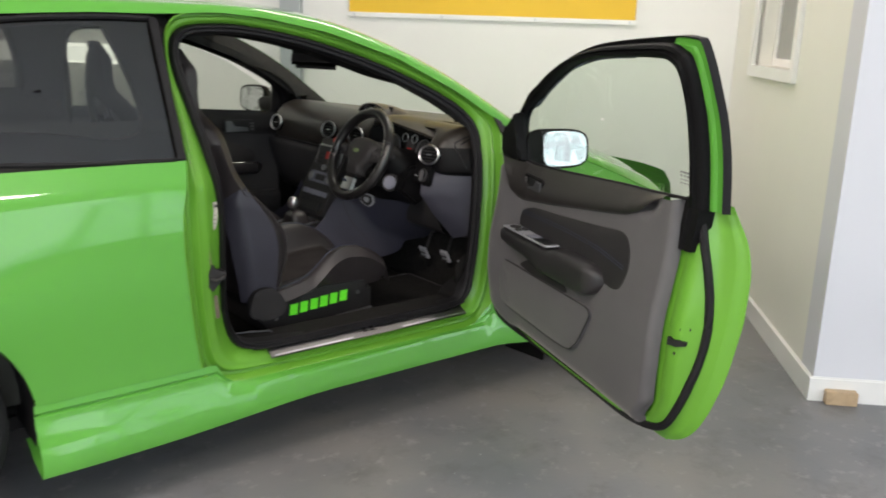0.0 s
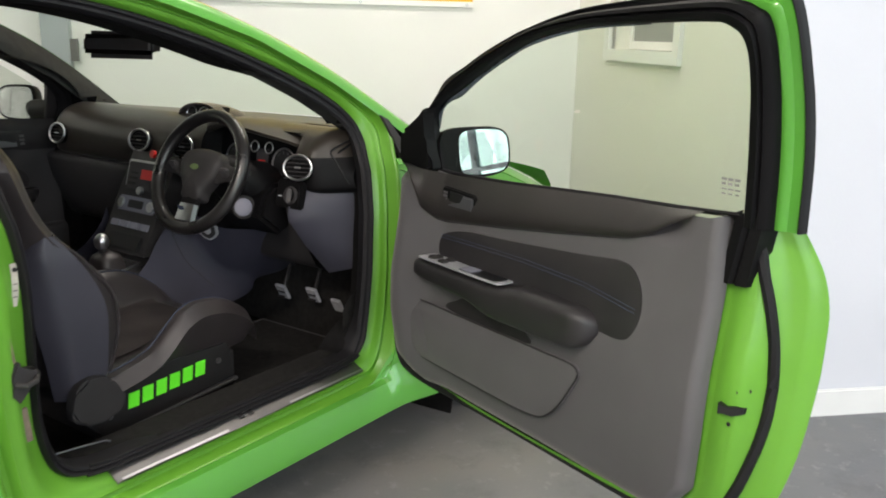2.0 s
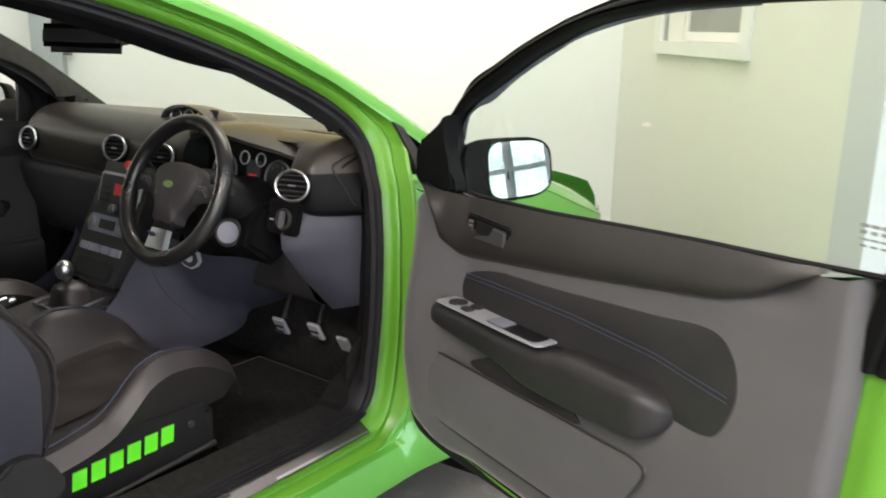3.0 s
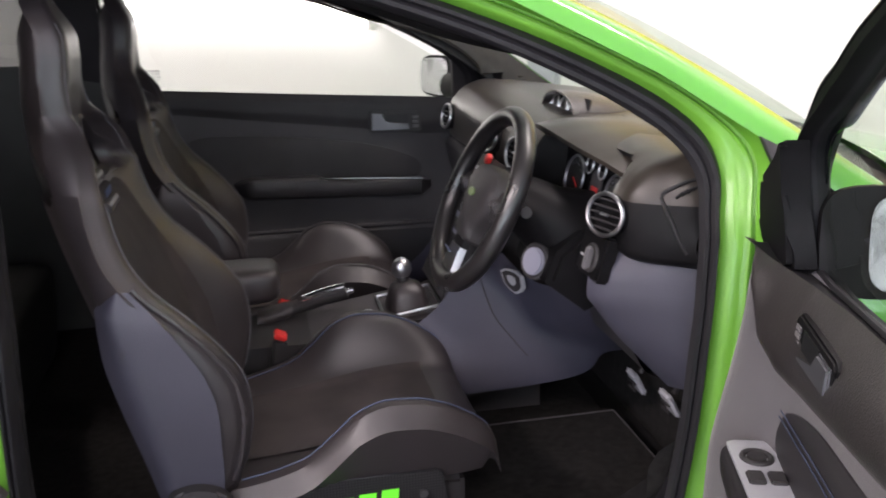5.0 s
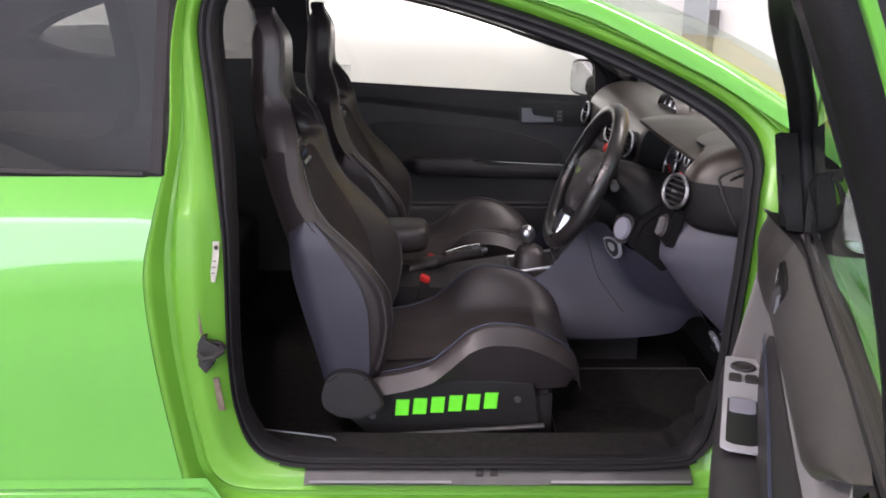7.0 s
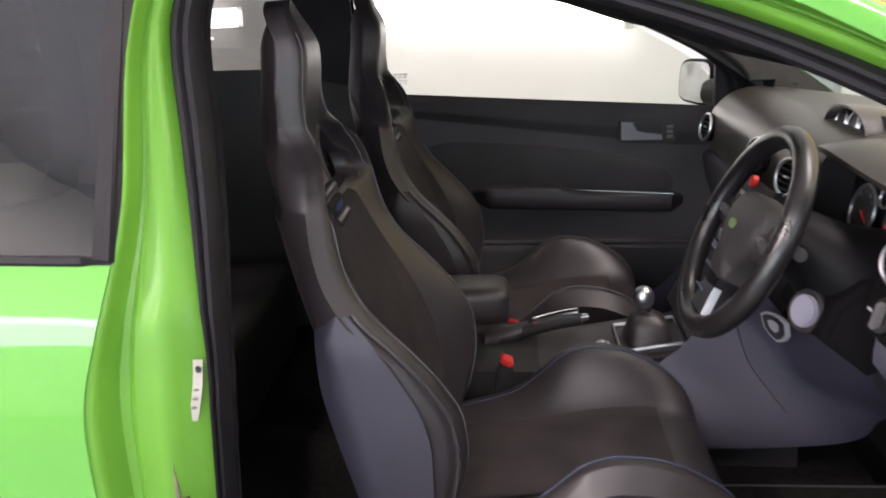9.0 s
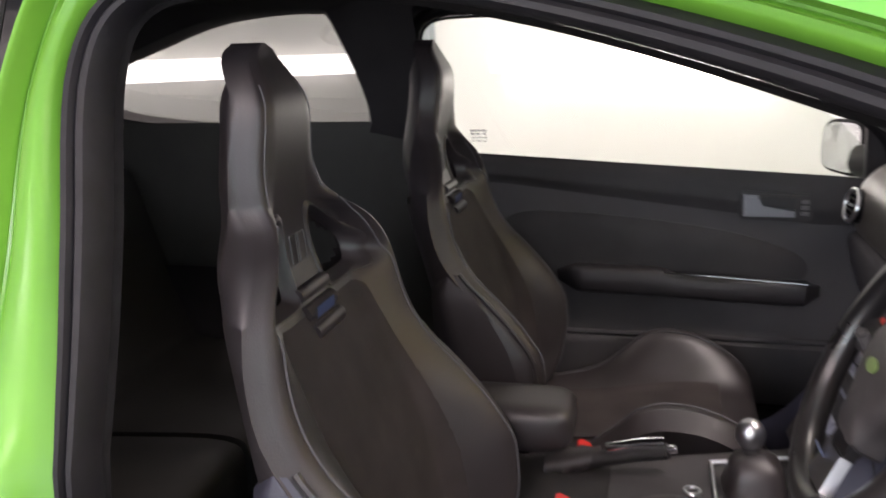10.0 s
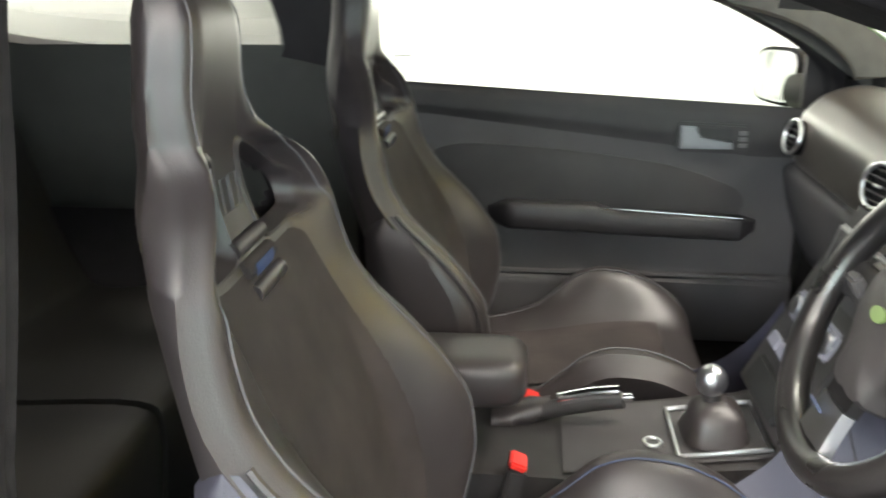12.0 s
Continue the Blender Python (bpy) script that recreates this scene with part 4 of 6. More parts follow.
def door_mix(i, t, k):
    """From the panel's edge (t 0) to the skin's edge (t 1); k: 0 at the inner face, 1 at the outer."""
    u = DP[i][0] + (DS[i][0] - DP[i][0]) * t
    z = DP[i][1] + (DS[i][1] - DP[i][1]) * t
    rear = smooth(0.95, 1.08, DP[i][0])
    a, b = v_card(DP[i][0], DP[i][1]) - 0.012 - 0.030 * rear, v_out(DS[i][1], DS[i][0])
    return dpt(u, a + (b - a) * k, z)


def door_u(z, rear):
    L = DOOR_SKIN[:6] if rear else DOOR_SKIN[9:]
    pts = sorted((b, a) for a, b in L)
    return lerp([p[0] for p in pts], [p[1] for p in pts], z)


def door_skin(u, v):
    top = lerp((0, .5, .80, .92, 1.0), (.925, .935, .955, .982, .985), u)
    z = 0.335 + (top - 0.335) * v
    a, b = door_u(z, False), door_u(z, True)
    uu = a + (b - a) * u
    return dpt(uu, v_out(z, uu) + 0.055 * smooth(top - 0.05, top, z) ** 1.5 * (1 - smooth(.86, .95, u)), z)


def waist_z(u):
    """The height of the trim's top along the glass."""
    return lerp((.09, .15, .25, .475, .66, .82, 1.0, 1.14), (.964, .953, .947, .955, .967, .977, .985, .994), u)


SHUT = ((-0.08, 0.0), (0.02, 0.02), (0.08, 0.03), (0.14, -0.01), (0.36, 0.03), (0.42, 0.10), (0.50, 0.26), (0.56, 0.42), (0.62, 0.55), (0.70, 0.63), (0.80, 0.72), (0.86, 0.76), (0.90, 0.86), (0.97, 0.94), (1.0, 0.97), (1.0, 1.0))
door = part("driver_door", grid(door_skin, 20, 20), GREEN, car, "open driver door, green outside with grey and black trim")
part("door_shell", loft([[door_mix(i, t, k) for i in range(ND)] for t, k in SHUT], False, False), GREENJAMB, door, "green painted door shut face")
def seal_pt(i):
    t = curve((0, 5, 9, 13, 17, 22, 27, 34, 60, 89), (.45, .46, .53, .60, .62, .58, .52, .50, .58, .58), i)
    return door_mix(i, t, lerp([s[0] for s in SHUT], [s[1] for s in SHUT], t)) + DN * 0.004


part("door_seal", tube([seal_pt(i) for i in range(ND)], 0.0115, 8), RUBBER, door)
# latch slot and holes of the shut face; a raised black plate is the slot's shade
def shut_pt(u, z, up=0.0):
    """A point on the green shut face beside the door card, u across and z high."""
    i = min(range(45), key=lambda q: abs(DP[q][1] - z))
    t = (u - DP[i][0]) / (DS[i][0] - DP[i][0])
    k = lerp([s[0] for s in SHUT], [s[1] for s in SHUT], t)
    p = door_mix(i, t, k)
    return Vector((p.x, p.y, z)) + DN * up


part("latch_slot_shade", plate([(1.152, .640), (1.166, .635), (1.180, .639), (1.194, .636), (1.193, .624), (1.180, .620), (1.166, .622), (1.153, .618)], lambda a, b, k: shut_pt(a, b, 0.012 - k), 0.018, 0.001), node_mat("latch_shade_black", (0.004, 0.004, 0.004), 0.5), door)
for p in ((1.176, .665), (1.192, .668), (1.172, .600)):
    part("screw", disc(shut_pt(*p, 0.001), DN, 0.0042, 0.003, 12), DARK, door)
part("grommet", disc(dpt(1.246, -0.147, 0.842), DD + DN * 0.6, 0.008, 0.010, 14), DARK, door)


def panel_pt(u, z, up=0.0):
    return dpt(u, v_in(z) + up, z)


def hinge_swell(u, z):
    """The door card swells towards the cabin at its hinged end."""
    return 0.040 * smooth(0.30, 0.10, u) * (0.55 + 0.45 * smooth(0.99, 0.90, z))


def door_panel(u, v):
    z = 0.354 + (waist_z(.085 + 1.03 * u) - 0.002 - 0.354) * v
    L = sorted((b, a) for a, b in DOOR_PANEL[:6])
    F = sorted((b, a) for a, b in DOOR_PANEL[9:])
    b = lerp([p[0] for p in L], [p[1] for p in L], z)
    a = lerp([p[0] for p in F], [p[1] for p in F], z)
    uu = a + (b - 0.030 - a) * u / 0.85 if u < 0.85 else b - 0.030 + 0.030 * (u - 0.85) / 0.15
    e = u * 20
    roll = max(0.0, min(1.0, (uu - b + 0.026) / 0.026))
    f = min(v * 20, 3)
    edge = 0.034 * (1 - math.sqrt(max(0.0, 1 - roll ** 2))) + 0.018 * (1 - min(1, e)) ** 2 + 0.018 * (1 - min(1, f)) ** 2
    return dpt(uu - 0.012 * smooth(0.25, 0.09, uu), v_card(uu, z) - edge + hinge_swell(uu, z) - 0.040 * smooth(0.915, 0.955, z) * (1 - smooth(0.97, 1.06, uu)), z)


part("door_card", grid(door_panel, 72, 50), GREYTRIM, door, "grey moulded plastic door card")


def upper_trim(u, v):
    uu = 0.090 + 0.97 * u ** 1.25
    zl = lerp((.09, .12, .148, .172, .190, .215, .24, .28, .527, .75, .90, .955, 1.0, 1.06), (.957, .946, .928, .890, .850, .838, .826, .824, .854, .884, .906, .925, .955, .987), uu)
    z = zl + (waist_z(uu) - zl) * v
    a = v_card(uu, zl) + hinge_swell(uu, zl) + 0.003
    b = lerp((.09, .15, .25, .35, 1.0, 1.06), (.018, -.004, -.032, -.041, -.050, -.045), uu)
    return dpt(uu, a + (b - a) * v ** 2.0 + 0.013 * math.sin(math.pi * min(1.0, v) ** 0.5) * (1 - smooth(.90, 1.06, uu)) * smooth(.09, .16, uu), z)


part("upper_trim", grid(upper_trim, 110, 18), DOORSOFT, door, "soft black upper door trim")


def surf_patch(outline, up, dome, n=64, rings=7):
    """A padded patch on the door card."""
    pts = [(v.x, v.y) for v in spline([(a, b, 0) for a, b in outline], n, True)]
    cx, cz = sum(p[0] for p in pts) / n, sum(p[1] for p in pts) / n
    rr = [[panel_pt(a, b, -0.01) for a, b in pts]]
    for k in range(rings):
        t = 1 - (k / (rings - 1)) ** 1.4 * 0.97
        rr.append([panel_pt(cx + (a - cx) * t, cz + (b - cz) * t, up + dome * (1 - t ** 4)) for a, b in pts])
    return loft(rr, True, True)


part("padded_insert", surf_patch([(.235, .755), (.27, .79), (.36, .815), (.52, .825), (.77, .845), (.89, .855), (.938, .825), (.958, .77), (.945, .715), (.912, .697), (.82, .70), (.55, .70), (.35, .72)], 0.003, 0.006), DOORLEATHER, door, "black leather insert with blue stitching")
for _dz in (0.0, 0.008):
    part("stitching", tube([panel_pt(u, lerp((.27, .4, .6, .8, .955), (.785, .788, .79, .783, .762), u) + _dz, 0.0115) for u in np.linspace(.27, .950, 40)], 0.0009, 5), BLUETHREAD, door)


def arm_ring(u):
    zt = curve((.19, .215, .25, .5, .58, .64, .80, .835, .858), (.712, .720, .724, .726, .728, .742, .742, .734, .712), u)
    zb = curve((.19, .25, .45, .56, .80, .835, .858), (.694, .674, .664, .644, .646, .662, .690), u)
    v1 = curve((.19, .205, .235, .4, .6, .80, .84, .858), (-.006, .028, .058, .062, .064, .056, .040, .010), u)
    v0 = -0.04
    r = []
    for k in range(24):
        a = 2 * math.pi * k / 24
        c, s = math.cos(a), math.sin(a)
        f = lambda q: math.copysign(abs(q) ** 0.5, q)
        r.append(dpt(u, (v0 + v1) / 2 + (v1 - v0) / 2 * f(c), (zt + zb) / 2 + (zt - zb) / 2 * f(s)))
    return r


arm_u = list(np.linspace(.189, .25, 7)) + list(np.linspace(.27, .80, 22)) + list(np.linspace(.81, .858, 7))
part("armrest", loft([arm_ring(float(u)) for u in arm_u], True, True), DOORLEATHER, door, "black leather door pull and armrest")


def arm_top(u, v, up):
    return dpt(u, v, lerp((.19, .25, .5, .58, .64), (.712, .724, .726, .728, .742), u) + up)


DROT = Matrix.Rotation(math.atan2(DD.y, DD.x) + math.pi / 2, 4, "Z")
def arm_patch(u0, u1, v0, v1, up, r, n=16, m=10):
    """A patch with rounded corners that lies on the armrest."""
    def f(a, b):
        k = (1 - (1 - min(1, min(a, 1 - a) * (u1 - u0) / r)) ** 2) ** 0.5 if min(a, 1 - a) * (u1 - u0) < r else 1.0
        e = r * (1 - k)
        return arm_top(u0 + (u1 - u0) * a, v0 + e + (v1 - v0 - 2 * e) * b, up)
    return grid(f, n, m)


part("switch_plate", thick(arm_patch(.240, .578, -.004, .055, .007, .012, 40), -0.004), SWITCHSILVER, door, "silver switch panel with window buttons")
part("mirror_knob", ring(arm_top(.287, .026, 0.011), (0, 0, 1), 0.017, 0.004, 24, 8), DARK, door)
part("knob_cap", disc(arm_top(.287, .026, 0.011), (0, 0, 1), 0.012, 0.006, 18, 0.001), DARK, door)
for k in range(2):
    part("window_button", box(arm_top(.336, .013 + 0.025 * k, 0.012), (0.020, 0.026, 0.008), 0.002, DROT), DARK, door)
# flat near-black patch stands for the shade in the grab recess
part("grab_recess_shade", thick(arm_patch(.408, .562, .004, .048, .0095, .010, 24), -0.002), node_mat("recess_shade_black", (0.005, 0.005, 0.006), 0.35), door)
part("recess_wall", thick(arm_patch(.413, .462, .007, .045, .0115, .006), -0.0015), PALEGREY, door)

# door pocket
part("door_pocket", surf_patch([(.105, .585), (.20, .598), (.45, .602), (.70, .606), (.815, .602), (.80, .545), (.74, .47), (.66, .438), (.40, .435), (.16, .438), (.115, .47)], 0.014, 0.006, 72), GREYTRIM, door, "grey plastic door pocket")
# the pocket's hollow is not cut: a dark plate holds its shade
part("pocket_mouth_shade", plate([(.335, .604), (.375, .640), (.42, .656), (.52, .660), (.595, .655), (.625, .635), (.638, .604)], lambda a, b, k: panel_pt(a, b, 0.003 - k), 0.01, 0.001, 40, True), DARK, door, "flat dark plate for the shade in the pocket mouth")
part("pocket_seam", tube([panel_pt(v.x, v.y, 0.0125) for v in spline([(.108, .586, 0), (.20, .600, 0), (.45, .604, 0), (.70, .608, 0), (.818, .603, 0), (.80, .545, 0), (.74, .468, 0), (.66, .436, 0), (.40, .433, 0), (.16, .436, 0)], 70)], 0.0026, 5), DARK, door)
part("speaker_grille", surf_patch([(.118, .57), (.18, .58), (.235, .56), (.255, .50), (.25, .45), (.15, .45), (.118, .48)], 0.0185, 0.004, 40), GREYTRIM, door)
# handle
def flat_plate(outline, up, d, bev):
    return plate(outline, lambda a, b, k: panel_pt(a, b, up - k), d, bev)


part("handle_bezel", flat_plate([(.258, .874), (.258, .912), (.266, .920), (.392, .914), (.402, .906), (.402, .874), (.394, .864), (.268, .864)], 0.0138, 0.022, 0.003), SATINBLACK, door)
# near-black plate paints the dark inside of the handle's cup
part("handle_cup_shade", flat_plate([(.292, .876), (.292, .910), (.350, .908), (.350, .876)], 0.0148, 0.006, 0.001), node_mat("cup_shade_black", (0.006, 0.006, 0.006), 0.5), door)
part("inner_handle", flat_plate([(.290, .870), (.290, .878), (.345, .884), (.352, .906), (.392, .904), (.394, .870)], 0.0188, 0.010, 0.003), HANDLEGREY, door, "silver inner door handle")
for k in range(4):
    part("lock_button", flat_plate([(.266, .874 + .009 * k), (.266, .880 + .009 * k), (.282, .880 + .009 * k), (.282, .874 + .009 * k)], 0.0154, 0.004, 0.0), GREYTRIM, door)

# window frame, glass and mirror sail
FR_OUT = [(.080, .955), (.088, 1.02), (.118, 1.062), (.225, 1.177), (.35, 1.232), (.475, 1.280), (.62, 1.325), (.76, 1.357), (.90, 1.373), (1.09, 1.386), (1.215, 1.388), (1.250, 1.355), (1.250, 1.15), (1.238, .975)]
FR_IN = [(.190, .940), (.178, 1.03), (.193, 1.112), (.325, 1.178), (.41, 1.216), (.51, 1.257), (.648, 1.302), (.80, 1.325), (.938, 1.332), (1.08, 1.335), (1.14, 1.328), (1.168, 1.285), (1.155, 1.15), (1.142, .975)]
NF = 80
FO = [(v.x, v.y) for v in spline([(a, b, 0) for a, b in FR_OUT], NF)]
FI = [(v.x, v.y) for v in spline([(a, b, 0) for a, b in FR_IN], NF)]


def fr_pt(i, t, v):
    u, z = FI[i][0] + (FO[i][0] - FI[i][0]) * t, FI[i][1] + (FO[i][1] - FI[i][1]) * t
    return dpt(u, v_fr(z, u) + v, z)


def post_k(i):
    """The black moulding takes a smaller share of the rear post than of the top rail."""
    return 1 - 0.30 * smooth(55, 63, i)


part("window_frame", loft([[fr_pt(i, t * post_k(i), v) for i in range(NF)] for t, v in ((0.0, 0.0), (0.0, 0.012), (0.08, 0.018), (0.28, 0.018), (0.36, 0.008), (0.44, 0.015), (0.60, 0.010), (0.70, 0.000), (0.72, -0.02))], False, False), SATINBLACK, door, "black window frame with rubber seals")
part("frame_edge", loft([[fr_pt(i, t, v) for i in range(57, NF)] for t, v in ((0.46, -0.014), (0.54, -0.010), (0.66, -0.012), (0.72, -0.018), (0.90, -0.020), (0.95, -0.026), (0.95, -0.03))], False, False), GREEN, door)
part("frame_cap", loft([[fr_pt(i, t, v) for i in range(NF)] for t, v in ((0.66, -0.024), (0.93, -0.024), (0.94, -0.016), (0.97, -0.014), (1.00, -0.018), (1.01, -0.026), (1.02, -0.036), (0.6, -0.036), (0.0, -0.02), (0.0, 0.0))], False, False), RUBBER, door)
gl = [[dpt(.72 + (a - .72) * t, v_fr(1.15 + (b - 1.15) * t, .72 + (a - .72) * t) - 0.006, 1.15 + (b - 1.15) * t) for a, b in FI] for t in (1.02, 0.7, 0.4, 0.02)]
_g = part("door_glass", loft(gl, True, False), CLEAR, door, "clear door window with a small printed mark")
_g.visible_shadow = False
for k in range(4):
    for j in range(3):
        part("print_mark", grid(lambda u, v, k=k, j=j: dpt(1.082 + 0.0145 * j + (0.0125 if k % 2 else 0.0095) * u, v_fr(1.025 + 0.009 * k, 1.09) - 0.0045, 1.026 + 0.009 * k + (0.005 if k > 1 else 0.003) * v), 1, 1), DARKPRINT, _g)
part("frame_foot", loft([[dpt(lerp((.86, 1.0), (1.098, 1.122), z) + a, -.046 + b, z) for a, b in ((0, -.03), (.004, -.004), (.026, .0), (.034, -.008), (.041, -.002), (.062, -.006), (.068, -.05))] for z in np.linspace(0.862, 1.0, 10)], False, False), SATINBLACK, door)
part("waist_seal", tube([dpt(u, -0.052, waist_z(u) + 0.001) for u in np.linspace(.20, 1.145, 40)], 0.0045, 6), RUBBER, door)
sail = [(v.x, v.y) for v in spline([(.062, .950, 0), (.195, .948, 0), (.188, 1.03, 0), (.196, 1.095, 0), (.205, 1.118, 0), (.175, 1.095, 0), (.120, 1.064, 0), (.088, 1.046, 0), (.070, 1.015, 0), (.062, .98, 0)], 36, True)]
part("waist_ledge", grid(lambda u, v: (lambda q, a: dpt(q, a + (-.080 - a) * v, waist_z(q) - 0.001 - 0.010 * v))(.10 + 1.03 * u, lerp((.10, .15, .25, .35, 1.0, 1.06, 1.13), (.012, -.004, -.032, -.041, -.050, -.042, -.036), .10 + 1.03 * u)), 40, 4), RUBBER, door)
# smoked wind deflector along the front of the window
DEFL = [(v.x, v.y) for v in spline([(.187, 1.060, 0), (.214, 1.111, 0), (.256, 1.137, 0), (.305, 1.153, 0), (.403, 1.204, 0), (.516, 1.251, 0), (.614, 1.286, 0), (.774, 1.318, 0), (.95, 1.330, 0)], 40)]
_g = part("wind_deflector", thick(grid(lambda u, v: (lambda p: dpt(p[0] - .030 * v * (1 - smooth(.5, .95, p[0])), v_fr(p[1], p[0]) - .016, p[1] + .034 * v))(DEFL[min(39, round(u * 39))]), 39, 3), 0.003), glass_mat("smoked_acrylic", (0.34, 0.36, 0.42), 1.0), door, "smoked wind deflector")
_g.visible_shadow = False
part("mirror_sail", plate(sail, lambda a, b, k: dpt(a, v_fr(b) + 0.041 - k, b), 0.035, 0.008), SATINBLACK, door, "black plastic corner cover")


def mirror_shell(c, ax_out, ax_face, w, h, depth, inner=0.0):
    """A door mirror's cup: c its middle, ax_out along its length, ax_face the way its glass looks."""
    f = Vector(ax_face).normalized()
    o = Vector(ax_out)
    o = (o - f * o.dot(f)).normalized()
    upv = f.cross(o)
    upv = upv if upv.z > 0 else -upv
    rings = []
    for t, k in ((0.0, 0.90), (0.02, 0.985), (0.10, 1.0), (0.45, 0.93), (0.8, 0.70), (1.0, 0.30)):
        r = []
        for j in range(28):
            a = 2 * math.pi * j / 28
            cc, ss = math.cos(a), math.sin(a)
            g = lambda q, e: math.copysign(abs(q) ** e, q)
            r.append(Vector(c) - o * (inner / 2) - f * (depth * t) + o * ((w + inner) / 2 * k * g(cc, 0.5)) + upv * (h / 2 * k * g(ss, 0.5) * (1 - 0.10 * cc)))
        rings.append(r)
    rim = []
    for q in rings[1]:
        d = q - Vector(c) + o * (inner / 2)
        d = d - o * d.dot(o) * (1 - w / (w + inner))
        rim.append(Vector(c) + d * 0.88 + f * 0.007)
    return loft(rings, True, True), rim


def door_mirror(name, c, out, face, w, h, depth, parent, arm_from, inner=0.0):
    bm, rim = mirror_shell(c, out, face, w, h, depth, inner)
    ob = part(name, bm, SATINBLACK, parent, "black door mirror with a reflecting glass")
    g = bmesh.new()
    g.faces.new([g.verts.new(p) for p in rim])
    bmesh.ops.solidify(g, geom=g.faces[:], thickness=0.003)
    return ob, g, tube([arm_from, (Vector(arm_from) + Vector(c)) / 2 - Vector((0, 0, 0.015)), Vector(c) - Vector(face).normalized() * depth * 0.85], lambda t: 0.036 + 0.004 * t, 14, False, 1.1)


_m, _gl, _ar = door_mirror("door_mirror", (.207, -1.117, .992), Vector((.971, -.238, 0)), Vector((-.393, -.933, 0.15)), 0.190, 0.142, 0.10, door, dpt(.15, -.10, .985), 0.045)
_gl.verts.ensure_lookup_table()
part("mirror_arm", _ar, SATINBLACK, door)
_q = link_bm("mirror_glass", _gl, MIRROR)
_q.parent = door
# ---- the closed passenger door ----
pdoor = part("passenger_door", grid(lambda u, v: side_pt(skin_front(0.29 + 0.655 * v) + (skin_rear(0.29 + 0.655 * v) - skin_front(0.29 + 0.655 * v)) * u, 0.29 + 0.655 * v, 0.002, 1), 24, 16), GREEN, car, "closed passenger door with a black trimmed inside")


def left_win(z):
    """Front and rear end of the passenger window at height z."""
    return lerp((0.95, 1.015, 1.098, 1.216, 1.30, 1.345), (0.075, 0.05, -0.03, -0.245, -0.48, -0.75), z), lerp((0.95, 1.12, 1.35), (-0.965, -0.985, -1.01), z)


def sill_l(x):
    return lerp((-1.0, -0.887, -0.5, 0.0, 0.08), (1.012, 1.008, 0.985, 0.957, 0.95), x)


def card_y(x, z):
    return lerp((0.38, 0.55, 0.565, 0.70, 0.80, 0.90, 1.02), (0.700, 0.700, 0.722, 0.735, 0.742, 0.752, 0.768), z)


_g = part("door_glass", grid(lambda u, v: (lambda z: side_pt(left_win(z)[0] + (left_win(z)[1] - left_win(z)[0]) * u, z, 0.032, 1))(0.95 + 0.40 * v), 20, 14), SIDEGLASS, pdoor, "clear door window with a small printed mark")
_g.visible_shadow = False
for k in range(4):
    for j in range(3):
        part("print_mark", grid(lambda u, v, k=k, j=j: side_pt(-0.895 + 0.015 * j + (0.012 if k % 2 else 0.009) * u, 1.042 + 0.009 * k + (0.005 if k > 1 else 0.003) * v, 0.036, 1), 1, 1), PRINT, _g)
part("waist_seal", grid(lambda u, v: (lambda x: Vector((x, card_y(x, 1.0) - 0.006 + (side_w(sill_l(x), x) - 0.004 - card_y(x, 1.0)) * v, sill_l(x) + 0.005 - 0.012 * v)))(0.09 - 1.09 * u), 20, 4), RUBBER, pdoor)
# window frame of the closed door
part("window_frame", loft([[mixed(0, i, t, n, 1) for i in range(NL)] for t, n in ((1.4, 0.020), (0.3, 0.030), (0.15, 0.045), (0.25, 0.07), (0.4, 0.09))], True, False), RUBBER, pdoor)


def lpt(x, z, up=0.0):
    return Vector((x, card_y(x, z) - up, z))


# same trim as the driver's grey card; its dim light is in the darker colour
part("door_card", grid(lambda u, v: (lambda x: lpt(x, 0.40 + (sill_l(x) - 0.40) * v, 0.0))(0.05 - 1.02 * u), 40, 50), CHARCOAL, pdoor, "door card darkened to charcoal for the dim far side")


def l_upper(u, v):
    x = 0.06 - 1.02 * u
    zl = lerp((-0.96, -0.80, -0.60, -0.25, -0.06, 0.06), (0.945, 0.935, 0.912, 0.872, 0.848, 0.846), x)
    z = zl + (sill_l(x) + 0.004 - zl) * v
    return lpt(x, z, 0.002 + 0.009 * smooth(0, 0.35, v) * (1 - smooth(0.75, 1, v)))


part("upper_trim", grid(l_upper, 50, 12), DARK, pdoor, "soft black upper door trim")


def l_patch(outline, up, dome, n=64, rings=7):
    pts = [(v.x, v.y) for v in spline([(a, b, 0) for a, b in outline], n, True)]
    cx, cz = sum(p[0] for p in pts) / n, sum(p[1] for p in pts) / n
    rr = [[lpt(a, b, -0.01) for a, b in pts]]
    for k in range(rings):
        t = 1 - (k / (rings - 1)) ** 1.4 * 0.97
        rr.append([lpt(cx + (a - cx) * t, cz + (b - cz) * t, up + dome * (1 - t ** 4)) for a, b in pts])
    return loft(rr, True, True)


part("padded_insert", l_patch([(-0.075, .725), (-0.078, .757), (-0.12, .786), (-0.25, .825), (-0.45, .852), (-0.65, .866), (-0.77, .862), (-0.83, .82), (-0.84, .75), (-0.80, .70), (-0.6, .69), (-0.3, .69), (-0.12, .695)], 0.003, 0.008), DARK, pdoor, "black padded insert")


